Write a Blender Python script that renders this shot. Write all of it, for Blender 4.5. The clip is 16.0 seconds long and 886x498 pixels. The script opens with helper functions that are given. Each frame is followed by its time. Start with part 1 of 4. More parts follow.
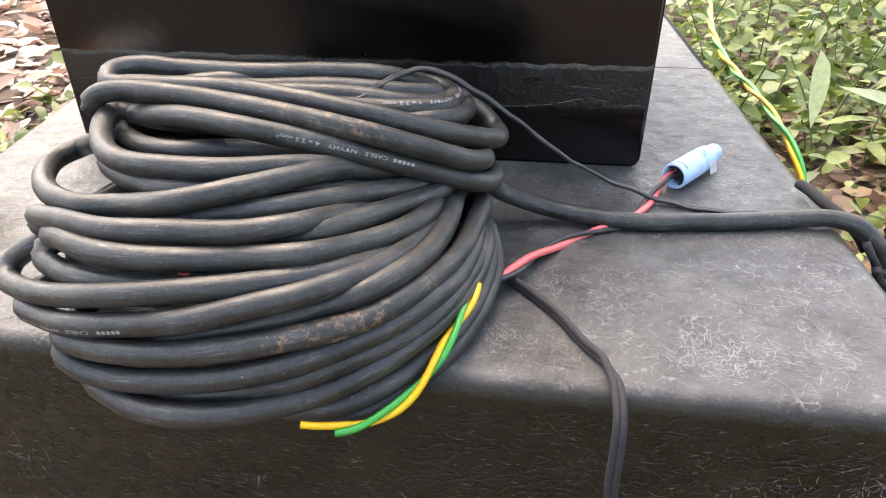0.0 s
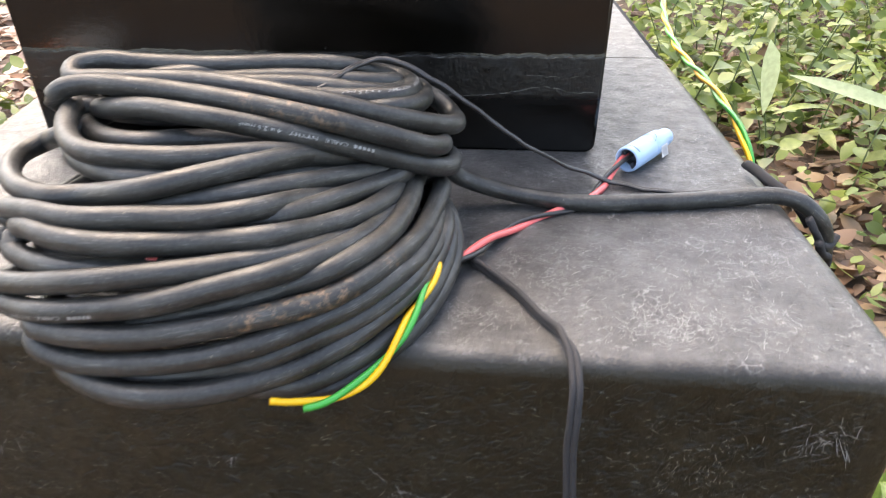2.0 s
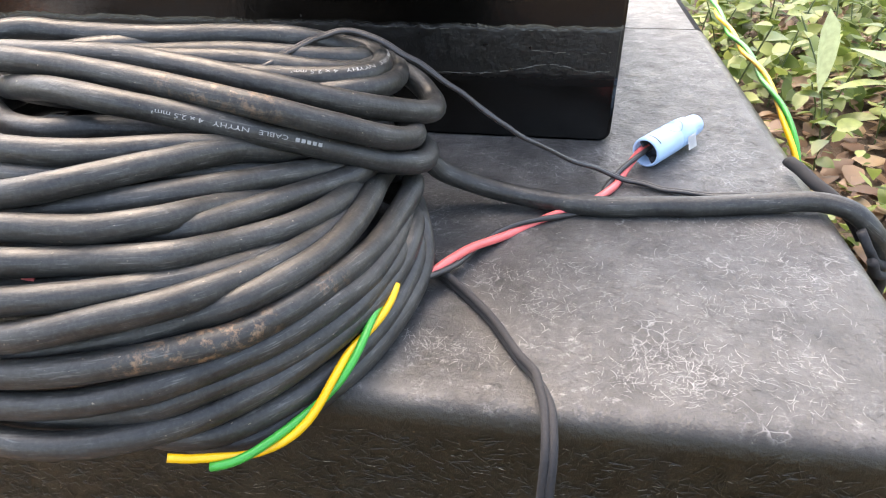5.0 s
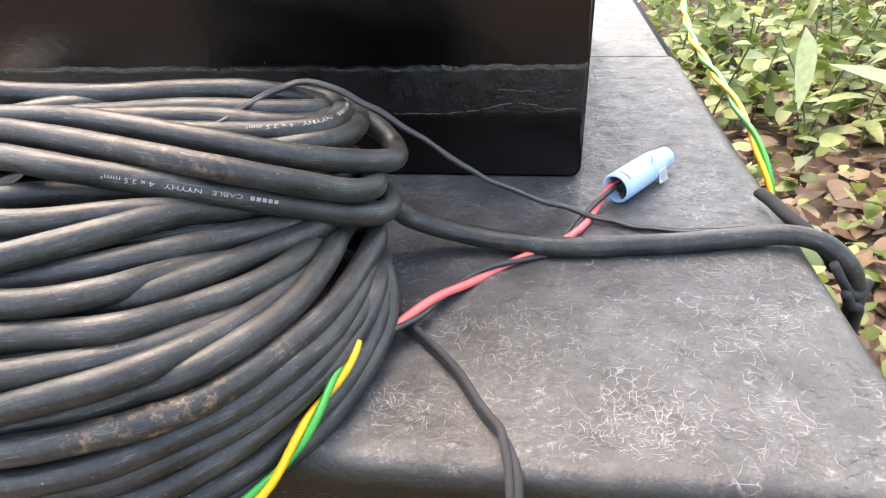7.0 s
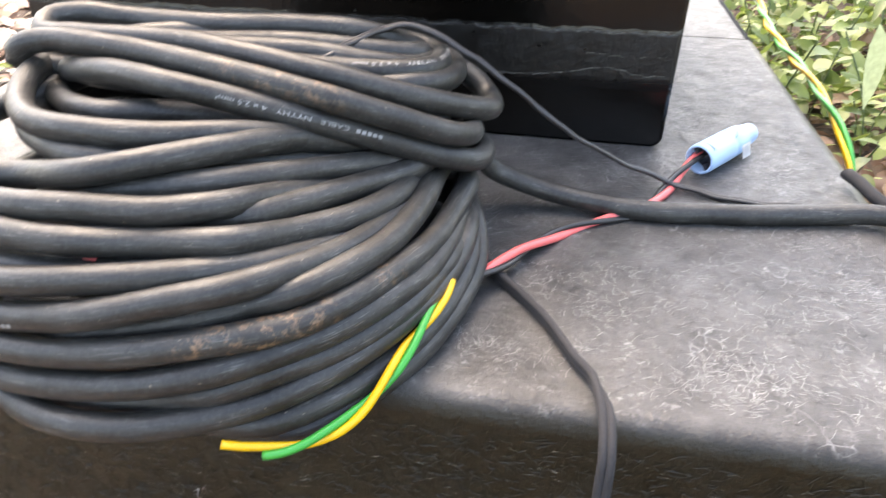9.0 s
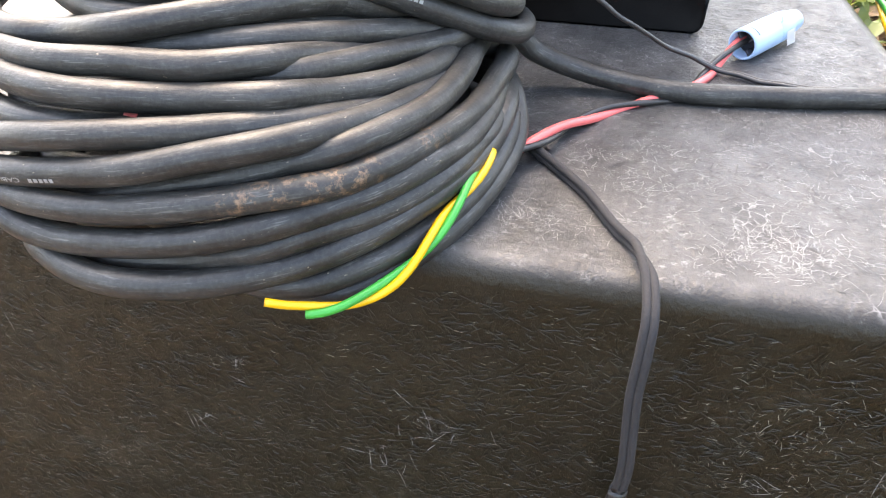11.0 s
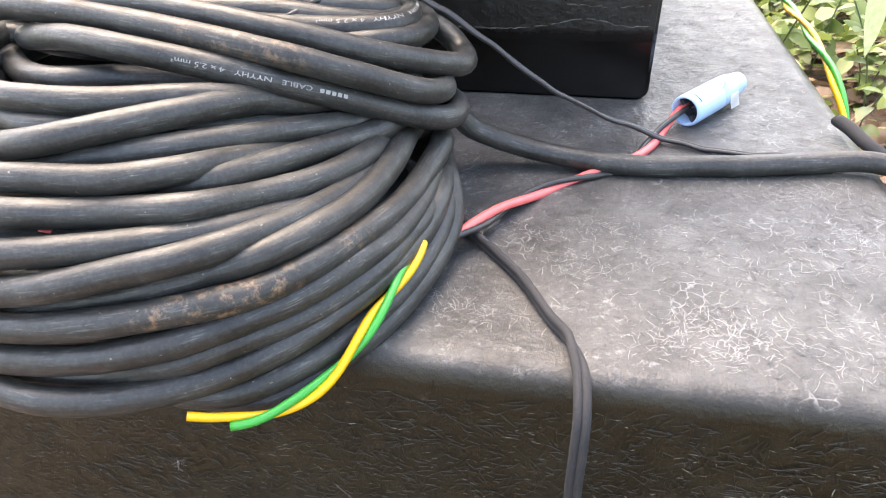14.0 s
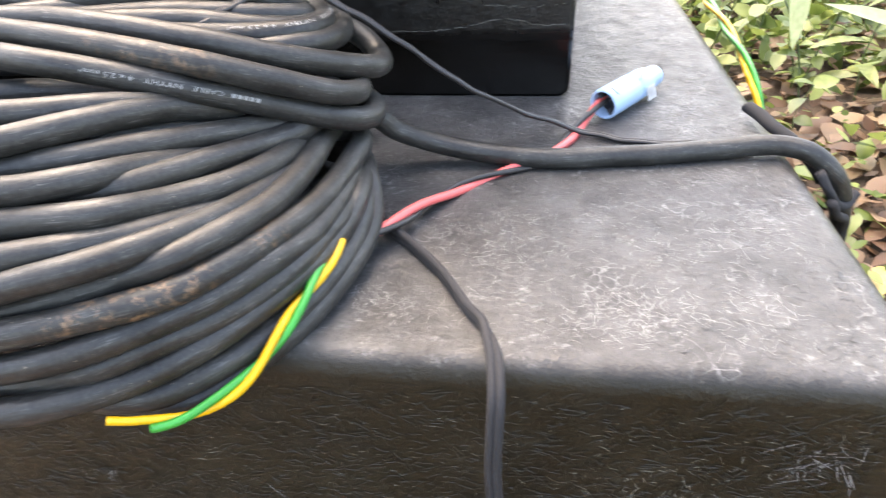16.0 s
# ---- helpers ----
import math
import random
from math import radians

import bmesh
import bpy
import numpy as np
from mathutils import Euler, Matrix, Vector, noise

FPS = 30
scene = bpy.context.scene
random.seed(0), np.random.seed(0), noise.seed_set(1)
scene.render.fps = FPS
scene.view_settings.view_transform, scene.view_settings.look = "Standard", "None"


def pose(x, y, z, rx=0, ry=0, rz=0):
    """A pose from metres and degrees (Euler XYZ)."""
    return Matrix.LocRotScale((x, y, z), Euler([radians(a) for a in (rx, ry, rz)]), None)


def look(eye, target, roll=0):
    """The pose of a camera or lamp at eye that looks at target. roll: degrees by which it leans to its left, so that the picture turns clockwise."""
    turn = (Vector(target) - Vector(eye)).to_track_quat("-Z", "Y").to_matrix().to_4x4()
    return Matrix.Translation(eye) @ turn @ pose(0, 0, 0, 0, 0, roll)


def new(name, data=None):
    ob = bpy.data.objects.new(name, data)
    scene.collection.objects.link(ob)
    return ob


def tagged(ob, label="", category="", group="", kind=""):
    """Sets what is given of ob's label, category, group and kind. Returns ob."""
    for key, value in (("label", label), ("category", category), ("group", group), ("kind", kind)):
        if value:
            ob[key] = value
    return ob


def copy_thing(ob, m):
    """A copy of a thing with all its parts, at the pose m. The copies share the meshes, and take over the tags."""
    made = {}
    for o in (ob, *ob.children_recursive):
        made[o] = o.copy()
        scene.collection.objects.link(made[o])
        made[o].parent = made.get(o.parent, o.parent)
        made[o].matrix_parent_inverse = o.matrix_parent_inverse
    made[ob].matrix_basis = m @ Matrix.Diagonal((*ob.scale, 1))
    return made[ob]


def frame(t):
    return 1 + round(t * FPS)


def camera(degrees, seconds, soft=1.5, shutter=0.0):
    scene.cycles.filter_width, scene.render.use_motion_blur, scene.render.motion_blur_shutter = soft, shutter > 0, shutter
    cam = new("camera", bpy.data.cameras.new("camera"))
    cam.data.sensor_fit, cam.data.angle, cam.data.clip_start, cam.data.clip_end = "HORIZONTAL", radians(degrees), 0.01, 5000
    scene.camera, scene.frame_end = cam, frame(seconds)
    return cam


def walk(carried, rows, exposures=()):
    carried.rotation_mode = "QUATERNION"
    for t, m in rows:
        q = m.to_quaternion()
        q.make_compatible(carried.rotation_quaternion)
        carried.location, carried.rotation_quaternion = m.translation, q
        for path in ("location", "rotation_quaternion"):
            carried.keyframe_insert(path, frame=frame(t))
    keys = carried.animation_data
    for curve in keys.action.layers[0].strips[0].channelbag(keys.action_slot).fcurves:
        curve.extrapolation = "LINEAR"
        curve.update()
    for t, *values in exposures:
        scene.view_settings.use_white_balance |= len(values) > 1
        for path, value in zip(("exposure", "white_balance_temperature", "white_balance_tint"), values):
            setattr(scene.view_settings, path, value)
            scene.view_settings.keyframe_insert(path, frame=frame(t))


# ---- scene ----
cam = camera(56.5, 16.0, soft=1.15, shutter=0.4)
PATH = [
    (0, (-0.049, -0.644, 0.278), (-0.361, 1.073, -0.699), -1.2),
    (0.5, (-0.052, -0.637, 0.277), (-0.366, 1.071, -0.716), -1.1),
    (1, (-0.053, -0.635, 0.277), (-0.385, 1.07, -0.714), -1.5),
    (1.5, (-0.03, -0.633, 0.277), (-0.323, 1.083, -0.708), -1.7),
    (2, (-0.041, -0.664, 0.277), (-0.279, 1.064, -0.702), -1.5),
    (2.5, (-0.085, -0.745, 0.271), (-0.314, 0.969, -0.735), -1.2),
    (3, (-0.076, -0.791, 0.282), (-0.221, 0.948, -0.696), -0.6),
    (3.5, (-0.06, -0.706, 0.271), (-0.217, 1.025, -0.719), 0.1),
    (4, (-0.025, -0.606, 0.26), (-0.336, 1.077, -0.775), -1.3),
    (4.2, (-0.012, -0.582, 0.255), (-0.361, 1.091, -0.784), -1.9),
    (6.3, (-0.008, -0.563, 0.255), (-0.336, 1.106, -0.798), -2.4),
    (6.5, (-0.006, -0.563, 0.262), (-0.337, 1.115, -0.775), -2.7),
    (7, (0.006, -0.55, 0.265), (-0.337, 1.142, -0.743), -4.0),
    (7.5, (0.011, -0.557, 0.265), (-0.298, 1.15, -0.729), -2.1),
    (8, (0.02, -0.564, 0.258), (-0.307, 1.148, -0.722), -2.1),
    (8.5, (0.003, -0.573, 0.256), (-0.335, 1.136, -0.727), -2.2),
    (9, (-0.028, -0.57, 0.249), (-0.423, 1.095, -0.785), -0.6),
    (9.5, (-0.04, -0.572, 0.226), (-0.5, 1.004, -0.917), -1.1),
    (9.7, (-0.042, -0.575, 0.219), (-0.494, 0.974, -0.963), -1.5),
    (11.8, (-0.023, -0.585, 0.225), (-0.406, 0.999, -0.934), -0.3),
    (12, (-0.017, -0.581, 0.224), (-0.406, 1.008, -0.928), -0.9),
    (12.5, (-0.013, -0.569, 0.223), (-0.408, 1.017, -0.929), -1.3),
    (13, (-0.018, -0.563, 0.224), (-0.426, 1.017, -0.931), -1.2),
    (13.5, (-0.015, -0.56, 0.228), (-0.438, 1.02, -0.923), -1.8),
    (14, (-0.012, -0.558, 0.24), (-0.423, 1.06, -0.861), -2.9),
    (14.5, (-0.024, -0.563, 0.243), (-0.44, 1.053, -0.86), -2.6),
    (15, (-0.027, -0.567, 0.244), (-0.452, 1.049, -0.854), -2.4),
    (15.5, (-0.017, -0.569, 0.245), (-0.436, 1.054, -0.846), -3.0),
    (16, (0.013, -0.565, 0.237), (-0.318, 1.083, -0.846), -4.1),
]
walk(cam, [(t, look(eye, target, roll)) for t, eye, target, roll in PATH], exposures=[(t, e, 7950, 13) for t, e in ((0.0, 2.6), (2.0, 2.65), (3.0, 2.7), (4.0, 2.75), (6.5, 2.85), (9.0, 2.9), (12.0, 3.2), (16.0, 3.05))])

# ---- light ----
world = bpy.data.worlds.new("world")
scene.world = world
world.use_nodes = True
wn = world.node_tree
sky = wn.nodes.new("ShaderNodeTexSky")
sky.sky_type = "NISHITA"
sky.sun_disc = False
sky.sun_elevation, sky.sun_rotation = radians(57), radians(-36)
sky.air_density, sky.dust_density, sky.ozone_density = 1.0, 3.0, 1.0
wn.links.new(sky.outputs["Color"], wn.nodes["Background"].inputs["Color"])
wn.nodes["Background"].inputs["Strength"].default_value = 0.15
lamp = bpy.data.lights.new("sun", "SUN")
lamp.energy, lamp.angle, lamp.color = 0.52, radians(84), (0.95, 0.98, 1.0)
new("sun", lamp).matrix_world = look((-0.7, 0.95, 1.85), (0, 0, 0))


# ---- materials ----
class Nodes:
    """A small helper to wire node materials."""

    def __init__(self, name, rough=0.5, metal=0.0, spec=0.5):
        self.mat = bpy.data.materials.new(name)
        self.mat.use_nodes = True
        self.tree = self.mat.node_tree
        self.bsdf = self.tree.nodes["Principled BSDF"]
        self.bsdf.inputs["Roughness"].default_value = rough
        self.bsdf.inputs["Metallic"].default_value = metal
        self.bsdf.inputs["Specular IOR Level"].default_value = spec

    def node(self, kind, **inputs):
        n = self.tree.nodes.new(kind)
        for key, value in inputs.items():
            key = key.replace("_", " ")
            if isinstance(value, bpy.types.NodeSocket):
                self.tree.links.new(value, n.inputs[key])
            else:
                n.inputs[key].default_value = value
        return n

    def coords(self, which="Object", scale=(1, 1, 1), turn=(0, 0, 0), shift=(0, 0, 0)):
        c = self.node("ShaderNodeTexCoord")
        m = self.node("ShaderNodeMapping", Vector=c.outputs[which], Scale=scale, Rotation=turn, Location=shift)
        return m.outputs["Vector"]

    def noise(self, vector, scale, detail=3.0, rough=0.55, distort=0.0):
        return self.node("ShaderNodeTexNoise", Vector=vector, Scale=scale, Detail=detail, Roughness=rough, Distortion=distort).outputs["Fac"]

    def ramp(self, fac, *stops):
        n = self.node("ShaderNodeValToRGB", Fac=fac)
        el = n.color_ramp.elements
        while len(el) < len(stops):
            el.new(0.5)
        for e, (pos, col) in zip(el, stops):
            e.position = pos
            e.color = (col, col, col, 1) if isinstance(col, (int, float)) else (*col, 1)
        return n.outputs["Color"]

    def mix(self, fac, a, b, how="MIX"):
        n = self.tree.nodes.new("ShaderNodeMix")
        n.data_type, n.blend_type = "RGBA", how
        for i, v in ((0, fac), (6, a), (7, b)):
            if isinstance(v, bpy.types.NodeSocket):
                self.tree.links.new(v, n.inputs[i])
            else:
                n.inputs[i].default_value = v if i == 0 else (*v, 1)
        return n.outputs[2]

    def math(self, how, a, b=0.0):
        n = self.tree.nodes.new("ShaderNodeMath")
        n.operation = how
        for i, v in ((0, a), (1, b)):
            if isinstance(v, bpy.types.NodeSocket):
                self.tree.links.new(v, n.inputs[i])
            else:
                n.inputs[i].default_value = v
        return n.outputs[0]

    def out(self, colour=None, rough=None, bump=None, strength=0.3, distance=0.001):
        for value, key in ((colour, "Base Color"), (rough, "Roughness")):
            if isinstance(value, bpy.types.NodeSocket):
                self.tree.links.new(value, self.bsdf.inputs[key])
            elif value is not None:
                self.bsdf.inputs[key].default_value = (*value, 1) if key == "Base Color" else value
        if bump is not None:
            b = self.node("ShaderNodeBump", Height=bump, Strength=strength, Distance=distance)
            self.tree.links.new(b.outputs["Normal"], self.bsdf.inputs["Normal"])
        return self.mat


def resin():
    """Black gel coat, uneven and hand-laid; dusty, scuffed pale and painted sky-lit on top."""
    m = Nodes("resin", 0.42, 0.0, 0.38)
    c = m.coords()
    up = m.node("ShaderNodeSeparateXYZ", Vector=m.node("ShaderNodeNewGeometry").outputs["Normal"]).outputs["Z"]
    # upward faces take a paler colour for reflected sky, mixed with dust
    dusty_or_lit = m.ramp(up, (0.55, 0.0), (0.97, 1.0))
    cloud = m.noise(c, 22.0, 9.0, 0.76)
    # dark brown sides: the dark surroundings they reflect, put into the colour
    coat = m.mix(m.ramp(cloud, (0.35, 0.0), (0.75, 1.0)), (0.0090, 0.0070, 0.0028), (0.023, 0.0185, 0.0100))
    dust_or_lit = m.mix(m.ramp(cloud, (0.32, 0.0), (0.72, 1.0)), (0.020, 0.0195, 0.0195), (0.095, 0.093, 0.091))
    base = m.mix(dusty_or_lit, coat, dust_or_lit)
    patch = m.ramp(m.noise(c, 24.0, 5.0, 0.7), (0.48, 0.0), (0.64, 1.0))
    scuff = m.ramp(m.noise(c, 170.0, 8.0, 0.85), (0.53, 0.0), (0.60, 1.0))
    worn = m.mix(1.0, scuff, patch, "MULTIPLY")
    # a broken net of pale hairline cracks
    warp = m.node("ShaderNodeTexNoise", Vector=c, Scale=70.0, Detail=3.0).outputs["Color"]
    bent = m.mix(0.012, c, warp, "ADD")
    cell = m.node("ShaderNodeTexVoronoi", Vector=bent, Scale=120.0)
    cell.feature = "DISTANCE_TO_EDGE"
    net = m.ramp(cell.outputs["Distance"], (0.0, 1.0), (0.055, 0.0))
    where = m.ramp(m.noise(c, 17.0, 4.0, 0.65), (0.52, 0.0), (0.62, 1.0))
    gaps = m.ramp(m.noise(c, 150.0, 3.0), (0.42, 0.0), (0.52, 1.0))
    net = m.mix(1.0, m.mix(1.0, m.mix(1.0, net, where, "MULTIPLY"), gaps, "MULTIPLY"), dusty_or_lit, "MULTIPLY")
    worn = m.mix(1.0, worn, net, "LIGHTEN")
    pale = m.mix(dusty_or_lit, (0.07, 0.065, 0.052), (0.36, 0.356, 0.35))
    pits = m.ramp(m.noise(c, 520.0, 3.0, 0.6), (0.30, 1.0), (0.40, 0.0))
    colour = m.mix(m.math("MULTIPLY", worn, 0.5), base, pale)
    colour = m.mix(m.math("MULTIPLY", pits, 0.6), colour, (0.008, 0.007, 0.005))
    rough = m.ramp(m.noise(c, 50.0, 5.0, 0.7), (0.3, 0.30), (0.7, 0.56))
    skin = m.math("ADD", m.noise(c, 300.0, 5.0, 0.65), m.math("MULTIPLY", m.noise(c, 38.0, 3.0), 2.2))
    return m.out(colour, rough, skin, 0.6, 0.0014)


def lacquer():
    """Glossy black paint, with a rougher band of thicker coat low down, its edges wavering."""
    m = Nodes("black_lacquer", 0.22, 0.0, 0.6)
    c = m.coords()
    z = m.node("ShaderNodeSeparateXYZ", Vector=c).outputs["Z"]
    waver = m.math("MULTIPLY", m.math("SUBTRACT", m.noise(m.coords(scale=(1, 1, 0)), 28.0, 5.0, 0.65), 0.5), 0.012)
    height = m.math("ADD", z, waver)
    band = m.mix(1.0, m.ramp(height, (0.046, 0.0), (0.048, 1.0)), m.ramp(height, (0.082, 1.0), (0.0835, 0.0)), "MULTIPLY")
    lines = m.ramp(m.noise(m.coords(scale=(6, 1, 130)), 1.0, 5.0, 0.7, 0.4), (0.64, 0.0), (0.70, 1.0))
    spots = m.ramp(m.noise(c, 240.0, 2.0), (0.72, 0.0), (0.76, 1.0))
    zone = m.ramp(m.noise(c, 12.0, 3.0), (0.5, 0.0), (0.62, 1.0))
    edge = m.mix(1.0, m.ramp(height, (0.0822, 0.0), (0.0828, 1.0)), m.ramp(height, (0.0832, 1.0), (0.0838, 0.0)), "MULTIPLY")
    edge = m.mix(1.0, edge, m.ramp(m.noise(c, 70.0, 5.0, 0.7), (0.50, 0.0), (0.66, 1.0)), "MULTIPLY")
    dust_or_lit = m.mix(1.0, m.mix(1.0, m.mix(1.0, lines, spots, "LIGHTEN"), zone, "MULTIPLY"), edge, "LIGHTEN")
    colour = m.mix(m.math("MULTIPLY", dust_or_lit, 0.35), (0.0013, 0.0011, 0.0008), (0.10, 0.095, 0.085))
    rough = m.mix(band, m.ramp(m.noise(c, 25.0, 5.0, 0.7), (0.3, 0.06), (0.75, 0.18)), m.ramp(m.noise(c, 60.0, 5.0, 0.7), (0.3, 0.24), (0.7, 0.50)))
    grain = m.math("MULTIPLY", m.noise(c, 140.0, 6.0, 0.7), m.ramp(band, (0.0, 0.35), (1.0, 1.4)))
    drip = m.math("MULTIPLY", m.noise(m.coords(scale=(90, 1, 18)), 1.0, 4.0), m.ramp(m.noise(c, 9.0, 2.0), (0.5, 0.0), (0.7, 0.9)))
    return m.out(colour, rough, m.math("ADD", m.math("ADD", grain, drip), m.math("MULTIPLY", band, 0.6)), 0.55, 0.0012)


def rubber(name, clay_spots=(), clay_amount=0.65):
    m = Nodes(name, 0.5, 0.0, 0.5)
    c = m.coords()
    # drag marks along the sheath, long and short
    streak = m.ramp(m.noise(m.coords("UV", (80, 900, 1)), 1.0, 3.0, 0.6), (0.56, 0.0), (0.68, 1.0))
    nick = m.ramp(m.noise(m.coords("UV", (210, 700, 1), shift=(3.1, 7.7, 0)), 1.0, 4.0, 0.7), (0.62, 0.0), (0.70, 1.0))
    zone = m.ramp(m.noise(c, 34.0, 4.0, 0.65), (0.40, 0.0), (0.58, 1.0))
    scratch = m.mix(1.0, m.mix(1.0, streak, nick, "LIGHTEN"), zone, "MULTIPLY")
    dusty_or_lit = m.ramp(m.noise(c, 34.0, 6.0, 0.72), (0.36, 0.0), (0.72, 1.0))
    base = m.mix(dusty_or_lit, (0.0080, 0.0079, 0.0075), (0.034, 0.0335, 0.031))
    fine = m.ramp(m.noise(c, 480.0, 4.0, 0.7), (0.45, 0.0), (0.75, 1.0))
    base = m.mix(m.math("MULTIPLY", fine, 0.26), base, (0.10, 0.098, 0.09))
    base = m.mix(m.math("MULTIPLY", scratch, 0.26), base, (0.26, 0.255, 0.235))
    fleck = m.ramp(m.noise(m.coords("UV", (260, 420, 1)), 1.0, 3.0), (0.70, 0.0), (0.73, 1.0))
    base = m.mix(m.math("MULTIPLY", fleck, 0.5), base, (0.34, 0.29, 0.21))
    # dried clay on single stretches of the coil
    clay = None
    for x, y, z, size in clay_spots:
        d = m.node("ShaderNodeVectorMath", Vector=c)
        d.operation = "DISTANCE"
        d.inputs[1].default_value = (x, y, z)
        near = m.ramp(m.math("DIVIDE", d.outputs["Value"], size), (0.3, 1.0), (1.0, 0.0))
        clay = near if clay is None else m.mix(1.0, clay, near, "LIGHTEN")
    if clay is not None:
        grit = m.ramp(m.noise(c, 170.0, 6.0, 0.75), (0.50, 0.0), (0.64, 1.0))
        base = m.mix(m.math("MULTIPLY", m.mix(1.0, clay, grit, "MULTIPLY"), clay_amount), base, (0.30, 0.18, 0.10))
    rough = m.ramp(m.noise(c, 60.0, 5.0, 0.65), (0.3, 0.36), (0.72, 0.60))
    lump = m.math("ADD", m.noise(m.coords("UV", (60, 300, 1)), 1.0, 4.0), m.math("MULTIPLY", m.noise(c, 420.0, 3.0), 0.5))
    return m.out(base, rough, lump, 0.55, 0.0007)


def plain(name, colour, rough=0.4, grain=120.0, vary=0.25, metal=0.0, bump=0.1):
    m = Nodes(name, rough, metal)
    c = m.coords()
    n = m.noise(c, grain, 4.0)
    big = m.noise(c, grain * 0.12, 3.0)
    dark = tuple(v * (1 - vary) for v in colour)
    col = m.mix(m.ramp(m.math("ADD", m.math("MULTIPLY", n, 0.5), m.math("MULTIPLY", big, 0.5)), (0.35, 0.0), (0.65, 1.0)), dark, colour)
    return m.out(col, rough, n, bump, 0.0005)


def leafy(name, a, b, c3):
    """Leaf skin: each leaf takes its own shade; light shines through a little."""
    m = Nodes(name, 0.5, 0.0, 0.42)
    isl = m.node("ShaderNodeNewGeometry").outputs["Random Per Island"]
    col = m.ramp(isl, (0.0, a), (0.55, b), (1.0, c3))
    n = m.noise(m.coords(), 60.0, 3.0)
    col = m.mix(m.math("MULTIPLY", n, 0.5), col, tuple(v * 0.6 for v in b))
    mat = m.out(col, 0.42)
    m.bsdf.inputs["Transmission Weight"].default_value = 0.0
    tr = m.node("ShaderNodeBsdfTranslucent", Color=col)
    add = m.tree.nodes.new("ShaderNodeMixShader")
    add.inputs[0].default_value = 0.35
    m.tree.links.new(m.bsdf.outputs[0], add.inputs[1])
    m.tree.links.new(tr.outputs[0], add.inputs[2])
    m.tree.links.new(add.outputs[0], m.tree.nodes["Material Output"].inputs["Surface"])
    return mat


def soil():
    m = Nodes("soil", 0.9)
    c = m.coords()
    col = m.ramp(m.noise(c, 14.0, 6.0, 0.7), (0.3, (0.035, 0.022, 0.014)), (0.6, (0.09, 0.06, 0.04)), (0.8, (0.16, 0.12, 0.08)))
    return m.out(col, 0.9, m.noise(c, 45.0, 6.0, 0.7), 0.8, 0.01)


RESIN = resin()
LACQUER = lacquer()
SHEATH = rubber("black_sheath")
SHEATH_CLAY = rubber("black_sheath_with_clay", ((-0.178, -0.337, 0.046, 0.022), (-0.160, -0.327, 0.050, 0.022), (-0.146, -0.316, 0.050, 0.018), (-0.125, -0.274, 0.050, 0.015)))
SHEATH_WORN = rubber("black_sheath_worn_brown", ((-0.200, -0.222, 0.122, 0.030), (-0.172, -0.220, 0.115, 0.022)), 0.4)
SOIL = soil()
GREEN_LEAF = leafy("green_leaf", (0.06, 0.10, 0.020), (0.155, 0.215, 0.050), (0.32, 0.37, 0.11))
DRY_LEAF = leafy("dry_leaf", (0.11, 0.055, 0.032), (0.23, 0.14, 0.085), (0.42, 0.31, 0.19))


# ---- mesh helpers ----
def part(name, bm, material, parent=None, label="", smooth=True):
    me = bpy.data.meshes.new(name)
    bm.to_mesh(me)
    bm.free()
    for mat in material if isinstance(material, (list, tuple)) else [material]:
        me.materials.append(mat)
    for p in me.polygons:
        p.use_smooth = smooth and p.area < 0.008
    ob = new(name, me)
    ob.parent = parent
    if label:
        ob["label"] = label
    return ob


def spline(points, closed=False, step=0.004):
    """A smooth way through the points, sampled evenly."""
    p = [Vector(q) for q in points]
    n = len(p)
    get = (lambda i: p[i % n]) if closed else (lambda i: p[0] * 2 - p[1] if i < 0 else p[-1] * 2 - p[-2] if i >= n else p[i])
    dense = []
    for i in range(n if closed else n - 1):
        a, b, c, d = get(i - 1), get(i), get(i + 1), get(i + 2)
        t0, t1, t2 = max((b - a).length, 1e-5) ** 0.5, max((c - b).length, 1e-5) ** 0.5, max((d - c).length, 1e-5) ** 0.5
        m1 = (c - b) + t1 * ((b - a) / t0 - (c - a) / (t0 + t1))
        m2 = (c - b) + t1 * ((d - c) / t2 - (d - b) / (t1 + t2))
        for k in range(16):
            s = k / 16
            h = s * s * (3 - 2 * s)
            dense.append(b * (1 - h) + c * h + m1 * (s * (1 - s) ** 2) - m2 * (s * s * (1 - s)))
    dense.append(p[0] if closed else p[-1])
    total = sum((b - a).length for a, b in zip(dense, dense[1:]))
    if closed:
        step = total / round(total / step)
    out, want, run = [dense[0]], step, 0.0
    for a, b in zip(dense, dense[1:]):
        d = (b - a).length
        while d > 0 and run + d >= want:
            out.append(a.lerp(b, (want - run) / d))
            want += step
        run += d
    if closed:
        return out[: round(total / step)]
    out.append(dense[-1])
    return out


def frames_along(way, closed=False):
    """At each place of a way: its direction, the up-most side vector and the third."""
    out = []
    n = len(way)
    for i in range(n):
        t = (way[(i + 1) % n] - way[i - 1] if closed else way[min(i + 1, n - 1)] - way[max(i - 1, 0)]).normalized()
        up = Vector((0, 0, 1)) - t * t.z
        if up.length < 0.2:
            up = out[-1][1] - t * out[-1][1].dot(t) if out else Vector((0, 1, 0)) - t * t.y
        up.normalize()
        out.append((t, up, t.cross(up)))
    return out


